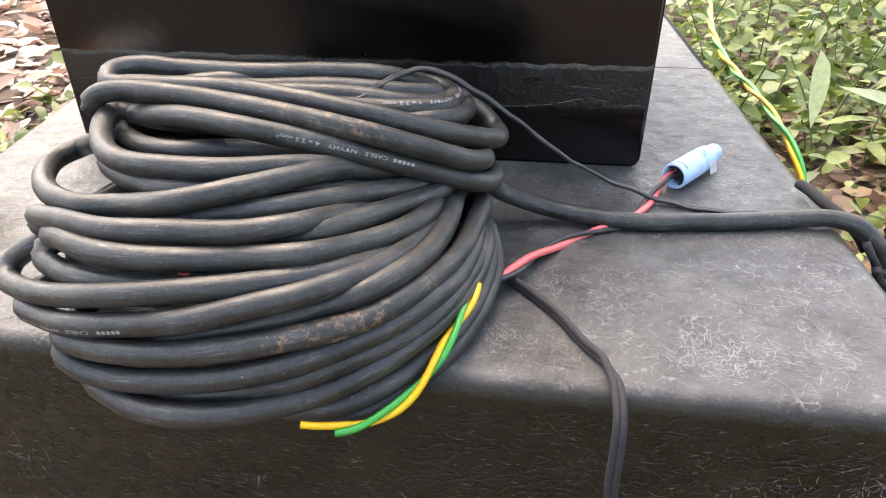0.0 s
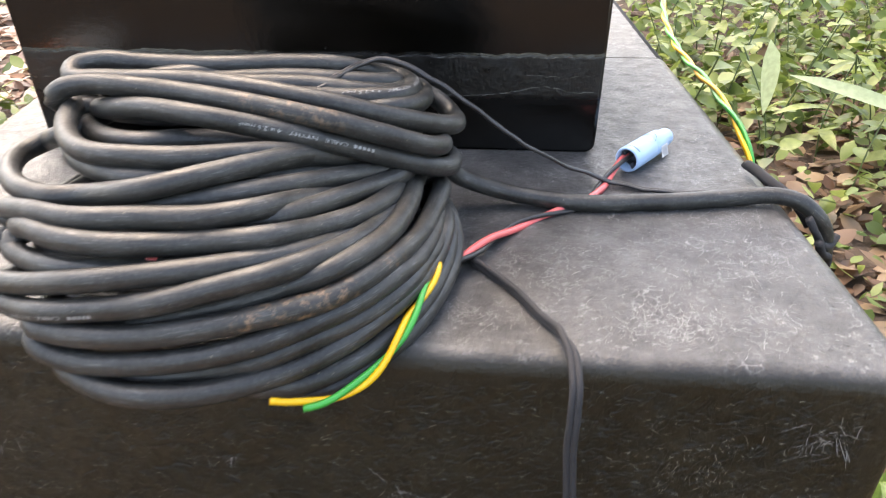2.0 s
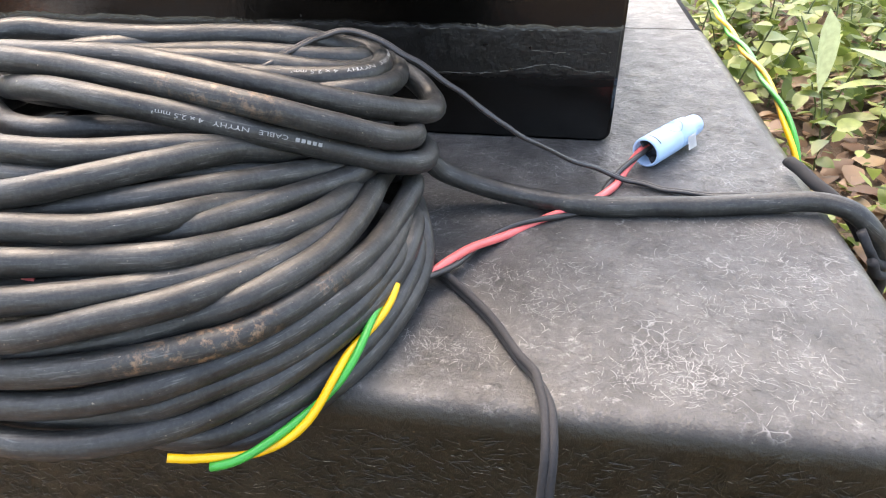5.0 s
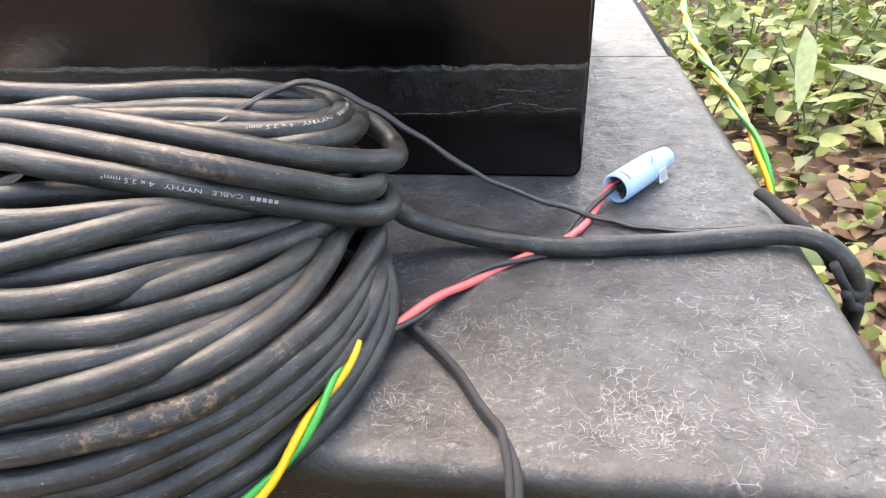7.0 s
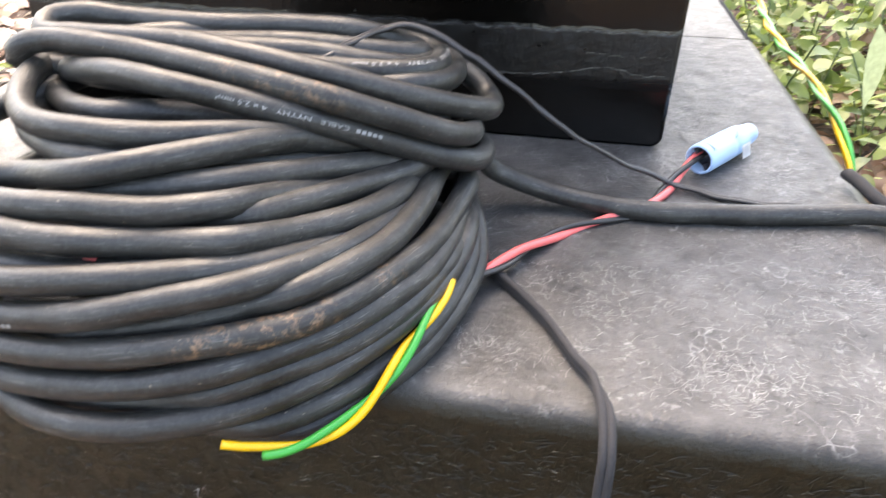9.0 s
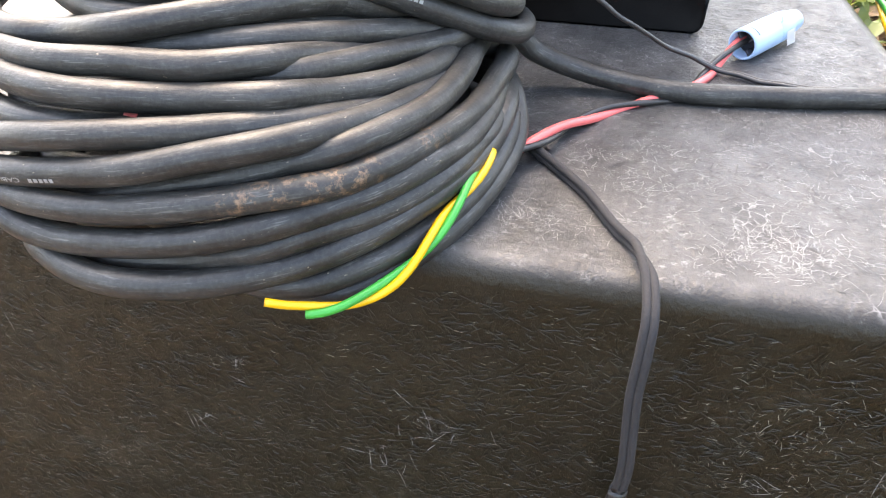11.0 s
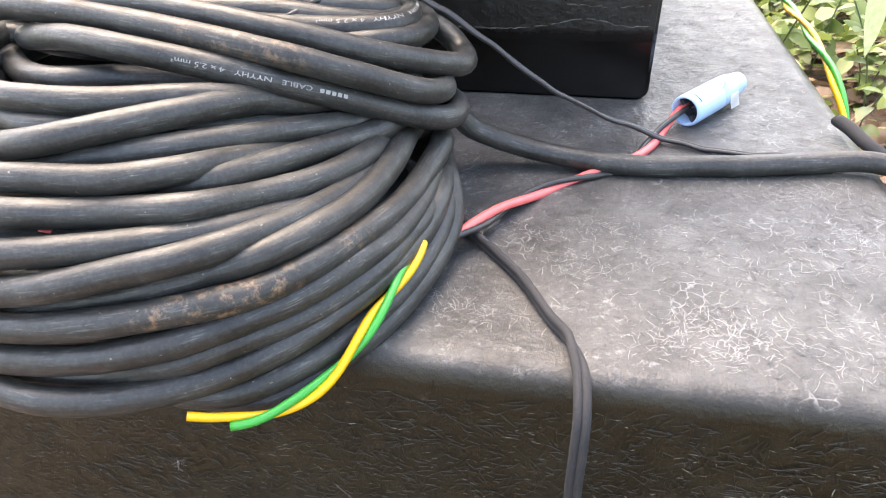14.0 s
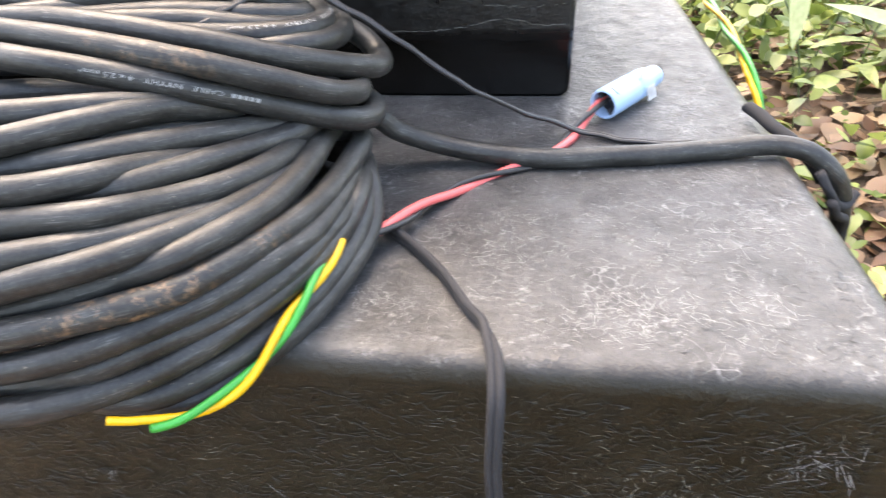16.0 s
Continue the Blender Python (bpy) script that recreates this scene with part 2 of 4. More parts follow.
def tube(way, radius, closed=False, sides=12, bm=None, flat=1.0, taper=None, wave=0.0):
    """A round (or flattened) tube along a way, with lengths and turns as UV."""
    bm = bm or bmesh.new()
    uv = bm.loops.layers.uv.verify()
    fr = frames_along(way, closed)
    n = len(way)
    rings = []
    for i, (q, (t, up, side)) in enumerate(zip(way, fr)):
        r = radius * (taper(i / (n - 1)) if taper else 1.0)
        if wave:
            r *= 1 + wave * noise.noise(q * 60)
        rings.append([bm.verts.new(q + side * (math.cos(2 * math.pi * k / sides) * r) + up * (math.sin(2 * math.pi * k / sides) * r * flat)) for k in range(sides)])
    start = way[0].x * 7.3 + way[0].z * 31
    pace = (way[1] - way[0]).length
    for i in range(n if closed else n - 1):
        a, b = rings[i], rings[(i + 1) % n]
        for k in range(sides):
            j = (k + 1) % sides
            f = bm.faces.new((a[k], a[j], b[j], b[k]))
            for loop, (u, v) in zip(f.loops, ((i, k), (i, k + 1), (i + 1, k + 1), (i + 1, k))):
                loop[uv].uv = (start + u * pace, v / sides * radius * 6.28)
    if not closed:
        bm.faces.new(rings[0])
        bm.faces.new(rings[-1][::-1])
    bmesh.ops.recalc_face_normals(bm, faces=bm.faces)
    return bm


def mm(*triples):
    return [tuple(v * 0.001 for v in q) for q in triples]


def slab_block(corners, z0, z1, draft, bevel, segments=4, skip=()):
    """A block on four corners (top outline), its sides leaning in towards the foot by draft metres."""
    bm = bmesh.new()
    c = sum((Vector(q) for q in corners), Vector((0, 0))) / 4
    top = [bm.verts.new((x, y, z1)) for x, y in corners]
    foot = [bm.verts.new((x - math.copysign(draft, x - c.x), y - math.copysign(draft * 0.3, y - c.y), z0)) for x, y in corners]
    bm.faces.new(top)
    bm.faces.new(foot[::-1])
    for i in range(4):
        j = (i + 1) % 4
        bm.faces.new((top[j], top[i], foot[i], foot[j]))
    bmesh.ops.recalc_face_normals(bm, faces=bm.faces)
    if bevel:
        edges = [e for e in bm.edges if max(v.co.z for v in e.verts) > z1 - 1e-6 and not any(all(abs(v.co.y - y) < 1e-5 for v in e.verts) for y in skip)]
        bmesh.ops.bevel(bm, geom=edges, offset=bevel, segments=segments, profile=0.5, affect="EDGES", clamp_overlap=True)
    return bm


GROUND_Z = -0.40

# ---- setting ----
bm = bmesh.new()
bmesh.ops.create_grid(bm, x_segments=120, y_segments=120, size=6.0)
for v in bm.verts:
    v.co.z = GROUND_Z + 0.02 * noise.noise(v.co * 1.3) + 0.012 * noise.noise(v.co * 5)
far = bmesh.ops.extrude_edge_only(bm, edges=[e for e in bm.edges if e.is_boundary])
for v in far["geom"]:
    if isinstance(v, bmesh.types.BMVert):
        v.co.x *= 200
        v.co.y *= 200
        v.co.z = GROUND_Z
tagged(part("ground", bm, SOIL), "brown garden soil under leaf litter and plants", "ground", kind="structure")


def edge_x(y):
    return 0.1285 - 0.125 * y


# plinth: two lengths that meet at a thin joint
def plinth(y0, y1):
    w = 0.70
    return slab_block([(edge_x(y0) - w, y0), (edge_x(y0), y0), (edge_x(y1), y1), (edge_x(y1) - w, y1)], GROUND_Z - 0.05, 0.0, 0.035, 0.012, 6, (0.287, 0.289))


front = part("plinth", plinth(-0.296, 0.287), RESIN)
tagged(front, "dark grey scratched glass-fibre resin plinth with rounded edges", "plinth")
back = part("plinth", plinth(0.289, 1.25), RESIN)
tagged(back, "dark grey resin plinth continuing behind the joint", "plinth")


def empty(name, label, category, at=(0, 0, 0), group=""):
    ob = new(name)
    ob.empty_display_size = 0.02
    ob.location = at
    return tagged(ob, label, category, group)


# glossy box: a front outline with rounded foot corners, widening a little upwards, drawn out to its depth
def box_shell(height, depth, r):
    out = []
    for cx, sign in ((0.0, 1), (-0.499, -1)):
        arc = [(cx + sign * (r * math.sin(a) - r), r - r * math.cos(a)) for a in (radians(90 * k / 6) for k in range(7))]
        top = (cx + sign * 0.0523 * height, height)
        out += arc + [top] if sign > 0 else [top] + arc[::-1]
    bm = bmesh.new()
    near = [bm.verts.new((x, 0.002 - z * 0.0136, z)) for x, z in out]
    far = [bm.verts.new((x, depth, z)) for x, z in out]
    face = bm.faces.new(near)
    bm.faces.new(far[::-1])
    for k in range(len(out)):
        j = (k + 1) % len(out)
        bm.faces.new((near[j], near[k], far[k], far[j]))
    bmesh.ops.recalc_face_normals(bm, faces=bm.faces)
    bmesh.ops.bevel(bm, geom=face.edges[:], offset=0.0025, segments=3, affect="EDGES")
    return bm


bm = box_shell(0.32, 0.36, 0.009)
box = empty("box", "glossy black lacquered box standing on the plinth", "box")
part("body", bm, LACQUER, box)
bm = bmesh.new()
rr = random.Random(4)
for line, thick, keep in (
    (((-0.49, 0.082), (-0.30, 0.0835), (-0.15, 0.082), (-0.004, 0.083)), 0.00035, 0.42),
    (((-0.062, 0.068), (-0.03, 0.0665), (-0.004, 0.068)), 0.0004, 0.7),
    (((-0.135, 0.050), (-0.105, 0.0495), (-0.075, 0.052), (-0.045, 0.058), (-0.02, 0.0535), (-0.004, 0.054)), 0.0005, 0.9),
    (((-0.49, 0.060), (-0.44, 0.061), (-0.40, 0.060)), 0.0004, 0.7),
):
    way = spline([(x, 0.0, z) for x, z in line], False, 0.003)
    for p, q in zip(way, way[1:]):
        if rr.random() < keep:
            w = thick * rr.uniform(0.4, 1.2)
            jog = rr.uniform(-0.0005, 0.0005)
            bm.faces.new([bm.verts.new((x, 0.0016 - z * 0.0136, z + jog)) for x, z in ((p.x, p.z), (q.x, q.z), (q.x, q.z + w), (p.x, p.z + w))])
part("scratch", bm, plain("pale_scratch", (0.16, 0.155, 0.14), 0.6, 400.0, 0.5), box, "pale broken scratch lines")["kind"] = "stuff"

# ---- coil of cable ----
R = 0.0066


coil = empty("cable_coil", "thick black rubber power cable wound into a loose coil", "cable")
WAYS, TURNS = {}, {}


def turn(key, pts, closed=True):
    way = spline(mm(*pts), closed)
    WAYS[key] = way
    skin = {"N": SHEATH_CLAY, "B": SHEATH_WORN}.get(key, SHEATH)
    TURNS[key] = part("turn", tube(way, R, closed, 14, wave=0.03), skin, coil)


turn("A", [(-257, -187, 120), (-219, -194, 118), (-177, -197, 112), (-140, -182, 98), (-113, -152, 82), (-103, -133, 75), (-107, -114, 74), (-120, -103, 82), (-142, -101, 92), (-176, -126, 112), (-209, -134, 116), (-261, -147, 118), (-313, -147, 119), (-338, -152, 122), (-353, -163, 121), (-349, -175, 117), (-325, -180, 118)])
turn("B", [(-326, -203, 122), (-290, -209, 123), (-253, -214, 121), (-211, -220, 117), (-169, -218, 108), (-137, -200, 92), (-115, -178, 77), (-109, -158, 70), (-116, -138, 68), (-145, -118, 78), (-200, -112, 92), (-250, -115, 95), (-290, -140, 95), (-312, -170, 98), (-328, -188, 102), (-341, -199, 107), (-346, -205, 113), (-340, -205, 119)])
turn("C", [(-322, -196, 104), (-300, -213, 111), (-274, -224, 115), (-238, -235, 115), (-208, -231, 108), (-178, -222, 98), (-144, -200, 80), (-115, -178, 63), (-104, -160, 56), (-106, -141, 55), (-126, -126, 58), (-190, -100, 74), (-260, -102, 82), (-315, -135, 88), (-332, -170, 96)])
turn("D", [(-347, -176, 92), (-316, -216, 95), (-282, -235, 98), (-252, -227, 97), (-210, -206, 88), (-165, -180, 70), (-135, -155, 58), (-140, -128, 56), (-200, -104, 62), (-270, -100, 74), (-330, -130, 84)])
turn("E", [(-334, -212, 106), (-322, -238, 103), (-298, -262, 103), (-264, -270, 104), (-234, -267, 103), (-202, -249, 99), (-172, -215, 84), (-140, -170, 62), (-125, -140, 50), (-150, -112, 50), (-220, -96, 62), (-290, -105, 76), (-330, -150, 94), (-338, -185, 104)])
turn("F", [(-316, -244, 92), (-295, -261, 92), (-264, -274, 93), (-234, -266, 91), (-190, -235, 80), (-150, -180, 60), (-122, -150, 44), (-140, -115, 42), (-210, -90, 50), (-290, -100, 62), (-335, -150, 76), (-334, -205, 86)])
turn("G", [(-336, -218, 95), (-360, -204, 84), (-368, -218, 82), (-358, -248, 83), (-340, -269, 83), (-314, -282, 84), (-292, -281, 85), (-254, -293, 95), (-223, -282, 99), (-201, -263, 98), (-186, -236, 92), (-171, -210, 84), (-153, -190, 75), (-132, -135, 67), (-180, -95, 60), (-262, -92, 60), (-322, -125, 84)])
turn("H", [(-268, -283, 79), (-236, -285, 85), (-208, -278, 87), (-190, -264, 85), (-169, -234, 77), (-148, -201, 68), (-136, -184, 64), (-132, -135, 56), (-180, -95, 50), (-262, -92, 50), (-322, -125, 50), (-330, -215, 50), (-303, -255, 64)])
turn("I", [(-338, -282, 68), (-345, -279, 73), (-326, -290, 79), (-286, -305, 83), (-250, -305, 85), (-217, -302, 85), (-191, -293, 86), (-178, -266, 78), (-168, -239, 69), (-152, -197, 59), (-132, -135, 51), (-180, -95, 44), (-262, -92, 44), (-322, -125, 59), (-336, -205, 59)])
turn("J", [(-264, -295, 69), (-235, -292, 70), (-205, -291, 76), (-181, -284, 78), (-170, -265, 74), (-160, -247, 71), (-151, -228, 67), (-141, -206, 63), (-131, -188, 62), (-132, -135, 54), (-180, -95, 45), (-262, -92, 45), (-322, -125, 45), (-330, -215, 45), (-301, -267, 57)])
turn("K", [(-331, -288, 69), (-316, -301, 74), (-299, -311, 75), (-274, -318, 76), (-246, -318, 76), (-216, -309, 74), (-182, -306, 77), (-164, -275, 67), (-147, -251, 63), (-136, -221, 59), (-134, -185, 54), (-132, -135, 46), (-180, -95, 42), (-262, -92, 42), (-322, -125, 60), (-329, -205, 60)])
turn("L", [(-344, -281, 59), (-354, -284, 54), (-363, -286, 47), (-363, -293, 42), (-347, -306, 44), (-320, -318, 49), (-277, -330, 60), (-242, -330, 65), (-211, -324, 67), (-187, -316, 68), (-168, -301, 65), (-156, -276, 58), (-143, -242, 52), (-135, -190, 46), (-132, -135, 44), (-180, -95, 38), (-262, -92, 38), (-322, -125, 51), (-342, -205, 51)])
turn("M", [(-343, -302, 36), (-341, -312, 36), (-326, -320, 36), (-302, -331, 41), (-271, -335, 46), (-234, -338, 54), (-202, -332, 61), (-178, -324, 65), (-160, -306, 64), (-147, -282, 60), (-138, -251, 55), (-130, -190, 49), (-132, -135, 47), (-180, -95, 30), (-262, -92, 30), (-322, -125, 30), (-341, -205, 30)])
turn("O", [(-269, -325, 29), (-232, -326, 38), (-198, -323, 47), (-172, -315, 53), (-152, -307, 58), (-137, -285, 58), (-128, -256, 55), (-124, -219, 53), (-125, -184, 52), (-132, -135, 44), (-180, -95, 26), (-262, -92, 26), (-322, -125, 26), (-330, -215, 26), (-304, -297, 28)])
turn("N", [(-309, -325, 31), (-310, -329, 30), (-296, -334, 30), (-273, -339, 32), (-248, -340, 34), (-220, -340, 39), (-193, -335, 43), (-168, -328, 47), (-152, -317, 47), (-135, -296, 48), (-123, -267, 46), (-114, -230, 42), (-111, -191, 40), (-110, -162, 41), (-122, -135, 33), (-180, -95, 23), (-262, -92, 23), (-322, -125, 26), (-326, -205, 26)])
turn("P", [(-312, -322, 24), (-311, -330, 20), (-300, -334, 15), (-282, -338, 14), (-251, -342, 18), (-216, -342, 24), (-188, -337, 30), (-164, -326, 35), (-141, -307, 38), (-124, -281, 39), (-114, -252, 36), (-110, -224, 36), (-111, -183, 34), (-122, -135, 26), (-180, -95, 18), (-262, -92, 18), (-322, -125, 20), (-326, -205, 20)])
turn("U", [(-282, -325, -3), (-250, -332, 2), (-219, -333, 8), (-186, -333, 18), (-161, -322, 25), (-137, -303, 28), (-119, -275, 30), (-111, -245, 30), (-107, -215, 30), (-122, -135, 22), (-180, -95, 7), (-262, -92, 7), (-322, -125, 7), (-330, -215, 8), (-310, -297, 8)])
turn("Q", [(-298, -329, 2), (-285, -337, 2), (-268, -344, 1), (-246, -348, 2), (-217, -346, 4), (-191, -340, 8), (-165, -327, 12), (-141, -310, 19), (-123, -286, 24), (-111, -253, 25), (-105, -224, 26), (-104, -194, 30), (-122, -135, 22), (-180, -95, 8), (-262, -92, 8), (-322, -125, 8), (-330, -215, 8), (-318, -301, 8)])
turn("R", [(-224, -313, 8), (-194, -329, -1), (-166, -327, 0), (-142, -312, 5), (-123, -290, 9), (-109, -260, 13), (-102, -222, 16), (-102, -196, 23), (-122, -135, 15), (-180, -95, 7), (-262, -92, 7), (-322, -125, 7), (-330, -215, 8), (-281, -293, 10)])
turn("S", [(-207, -314, 3), (-176, -325, -7), (-150, -318, -8), (-128, -298, 0), (-113, -276, 5), (-103, -246, 9), (-98, -214, 12), (-98, -196, 19), (-105, -175, 28), (-122, -135, 20), (-180, -95, 7), (-262, -92, 7), (-322, -125, 7), (-330, -215, 8), (-272, -294, 10)])
turn("L_inner", [(-330, -286, 64), (-334, -293, 62), (-334, -296, 58), (-320, -305, 57), (-298, -315, 59), (-270, -318, 60), (-244, -314, 60), (-215, -306, 62), (-187, -297, 64), (-167, -270, 58), (-159, -190, 52), (-132, -135, 50), (-180, -95, 42), (-262, -92, 42), (-322, -125, 56), (-328, -205, 56)])
turn("top_inner", [(-178, -167, 104), (-155, -163, 103), (-136, -149, 101), (-134, -124, 98), (-148, -101, 98), (-190, -110, 106), (-240, -140, 112), (-290, -158, 114), (-315, -175, 112), (-290, -186, 111), (-235, -178, 109)])
turn("top_low", [(-165, -172, 97), (-142, -164, 97), (-128, -147, 94), (-127, -115, 90), (-140, -90, 89), (-190, -95, 98), (-250, -118, 103), (-310, -150, 103), (-330, -180, 100), (-290, -196, 100), (-220, -184, 98)])

turn("W", [(-330, -170, 106), (-300, -160, 109), (-255, -158, 111), (-210, -150, 111), (-170, -142, 107), (-147, -128, 102), (-150, -112, 98), (-190, -104, 98), (-250, -110, 100), (-310, -135, 102)])
turn("X", [(-322, -174, 111), (-280, -173, 113), (-236, -167, 112), (-195, -161, 110), (-162, -157, 105), (-142, -140, 99), (-144, -118, 96), (-172, -104, 97), (-230, -118, 104), (-290, -142, 108)])
turn("T", [(-326, -278, 53), (-302, -299, 55), (-271, -307, 60), (-235, -304, 63), (-194, -293, 63), (-163, -262, 55), (-147, -218, 43), (-145, -170, 31), (-176, -121, 21), (-248, -111, 19), (-312, -148, 25), (-335, -218, 39)])
turn("V", [(-317, -289, 27), (-276, -310, 33), (-222, -311, 41), (-172, -296, 43), (-145, -260, 37), (-133, -209, 29), (-140, -157, 17), (-194, -123, 15), (-266, -120, 15), (-325, -165, 17), (-338, -236, 23)])

# the free end runs off over the plinth's edge
run = spline(mm((-160, -150, 30), (-132, -128, 40), (-113, -116, 36), (-103, -110, 25), (-77, -106, 14), (-42, -107, 8), (-7, -108, 6), (27, -104, 6), (61, -99, 6), (95, -91, 6), (128, -89, 8), (146, -93, 5), (161, -95, -8), (171, -87, -30), (178, -70, -80), (190, -40, -180), (215, 0, -300), (260, 40, -385)))
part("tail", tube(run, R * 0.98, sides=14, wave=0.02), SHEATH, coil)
FUZZ = plain("grey_black_braid", (0.026, 0.025, 0.027), 0.85, 700.0, 0.35, bump=0.5)
RED = plain("red_insulation", (0.82, 0.15, 0.14), 0.35, 90.0, 0.2)
BLACK = plain("black_insulation", (0.030, 0.028, 0.028), 0.4, 120.0, 0.3)
YELLOW = plain("yellow_insulation", (0.78, 0.44, 0.008), 0.35, 90.0, 0.15)
GREEN = plain("green_insulation", (0.02, 0.33, 0.045), 0.35, 90.0, 0.2)
BLUE = plain("pale_blue_plastic", (0.38, 0.55, 0.78), 0.38, 60.0, 0.12)
DARK = plain("dark_inside", (0.02, 0.022, 0.03), 0.6, 80.0, 0.3)
WHITE = plain("white_print", (0.33, 0.327, 0.315), 0.6, 900.0, 0.3)
STRAND = plain("bare_glass_strand", (0.32, 0.316, 0.31), 0.5, 300.0, 0.35)
ORANGE = plain("orange_plastic", (0.85, 0.20, 0.02), 0.4, 90.0, 0.15)
GREYRUB = plain("dark_grey_rubber", (0.045, 0.045, 0.05), 0.55, 200.0, 0.3)
SILVER = plain("silver_label", (0.72, 0.72, 0.72), 0.3, 60.0, 0.1)


def twin(name, pts, r, parent, material, twist=0.0, gap=0.94, sides=10, mats=None, names=("strand", "strand"), lie=True, phase=0.0, labels=("", ""), on_edge=0.0, wobble=0.0, late=0, radii=None):
    """Two cores side by side along a way, twisted by so many turns."""
    way = spline(mm(*pts), False, 0.003)
    if wobble:
        way = [q + noise.noise_vector(q * 55) * wobble for q in way]
    fr = frames_along(way)
    n = len(way)
    for k in (0, 1):
        line = []
        for i, (q, (t, up, side)) in enumerate(zip(way, fr)):
            edge = 0.5 * math.pi * max(0.0, min(1.0, (on_edge - i / n) * 14)) if on_edge else 0.0
            a = 2 * math.pi * twist * i / n + math.pi * k + phase + edge
            rise = r * (1 + gap * math.sin(edge)) if lie else 0.0
            line.append(q + (side * math.cos(a) + up * (math.sin(a) if twist or on_edge else 0.0)) * (r * gap) + up * rise)
        part(names[k], tube(line[late:] if k else line, radii[k] if radii else r, sides=sides, wave=0.03), (mats or (material, material))[k], parent, labels[k])


# a stray end of red wire caught between two turns
stray = empty("red_wire", "short end of red wire caught in the coil", "wire")
part("core", tube(spline(mm((-245, -315, 66), (-242, -315, 66), (-239, -315, 66)), False, 0.003), 0.0011, sides=8), RED, stray)

# print on the sheath
def wrapped(key, s0, angle, text, parent, height=0.0030, along=-1, spread=1.62):
    """Letters laid round a turn, from s0 (share of its length) on, on the side at that angle."""
    cu = bpy.data.curves.new("print", "FONT")
    cu.body, cu.size = text, 1.0
    ob = bpy.data.objects.new("print", cu)
    scene.collection.objects.link(ob)
    bpy.context.view_layer.update()
    src = ob.evaluated_get(bpy.context.evaluated_depsgraph_get()).to_mesh()
    bm = bmesh.new()
    bm.from_mesh(src)
    bpy.data.objects.remove(ob)
    bmesh.ops.triangulate(bm, faces=bm.faces)
    end = place_on(bm, key, s0, angle, height, along, spread)
    part("print", bm, WHITE, parent, "white printed letters", smooth=False)
    return end


def place_on(bm, key, s0, angle, height, along, spread):
    way = WAYS[key]
    fr = frames_along(way)
    pace = (way[1] - way[0]).length
    start = s0 * (len(way) - 1)
    far = start
    for v in bm.verts:
        s = start + along * v.co.x * height * spread / pace
        far = min(far, s) if along < 0 else max(far, s)
        i = max(0, min(len(way) - 2, int(s)))
        f = s - i
        q = way[i].lerp(way[i + 1], f)
        t, up, side = fr[i]
        a = angle + along * (v.co.y - 0.35) * height / R
        v.co = q + (side * math.cos(a) + up * math.sin(a)) * (R * 1.02 + 0.00025)
    return far / (len(way) - 1)


def print_bar(key, s0, angle, length, parent, height=0.0030, along=-1):
    bm = bmesh.new()
    for k in range(5):
        bmesh.ops.create_grid(bm, x_segments=3, y_segments=2, size=0.5, matrix=Matrix.Translation(((k + 0.45) * length / 5, 0.35, 0)) @ Matrix.Diagonal((length / 5 * 0.7, 0.6, 1, 1)))
    end = place_on(bm, key, s0, angle, height, along, 1.0)
    part("print", bm, WHITE, parent, "white printed mark", smooth=False)
    return end


def share(key, spot):
    """How far along a turn the place nearest to a spot (in mm) lies."""
    spot = Vector(spot) * 0.001
    way = WAYS[key]
    return min(range(len(way)), key=lambda i: (way[i] - spot).length) / (len(way) - 1)


for key, s0, ang in (("C", 0.338, 0.36), ("M", share("M", (-266, -335, 46)), -0.05), ("Q", share("Q", (-105, -220, 25)), 1.25), ("top_inner", 0.20, 0.9), ("A", 0.70, 0.8)):
    e = print_bar(key, s0, ang, 5.0, TURNS[key])
    wrapped(key, e - 0.006, ang, "CABLE   NYYHY   4 x 2.5 mm\u00b2", TURNS[key])

# bare earth pair lying round the foot of the coil
earth = empty("earth_wire", "twisted yellow and green earth wire tucked against the coil", "wire")
twin("earth", [(-178, -345, 1), (-168, -342, -3), (-150, -335, -4), (-135, -324, -1), (-125, -312, 4), (-117, -299, 12), (-112, -284, 18), (-107, -263, 22), (-104, -248, 24), (-103, -240, 25)], 0.0020, earth, None, 2.05, 0.95, 10, (YELLOW, GREEN), ("yellow_core", "green_core"), lie=False, phase=7.2, late=6, labels=("yellow plastic insulation", "green plastic insulation"))

earth2 = empty("earth_wire", "twisted yellow and green earth wire along the plinth edge", "wire")
twin("earth", [(143, 18, -60), (140, 34, -22), (134, 66, -3), (125, 170, 3), (117, 300, -6), (113, 400, -10), (118, 560, -12), (142, 760, -4), (185, 1000, 12)], 0.0023, earth2, None, 6.5, 0.95, 10, (YELLOW, GREEN), ("yellow_core", "green_core"), lie=False, phase=0.6, labels=("yellow plastic insulation", "green plastic insulation"))

# thin twin lead over the coil and on to the edge
lead = empty("thin_lead", "thin black two-core lead looping out of the coil", "cable")
twin("lead", [(-205, -150, 100), (-188, -166, 108), (-178, -150, 112), (-168, -129, 113), (-158, -119, 114), (-142, -116, 110), (-123, -116, 100), (-105, -112, 87), (-90, -109, 75), (-75, -105, 61), (-53, -95, 42), (-26, -76, 20), (6, -64, 4), (46, -74, 1), (80, -76, 1), (108, -74, 1), (135, -78, 2)], 0.0014, lead, BLACK, 0.0, names=("core", "core"), wobble=0.0015)

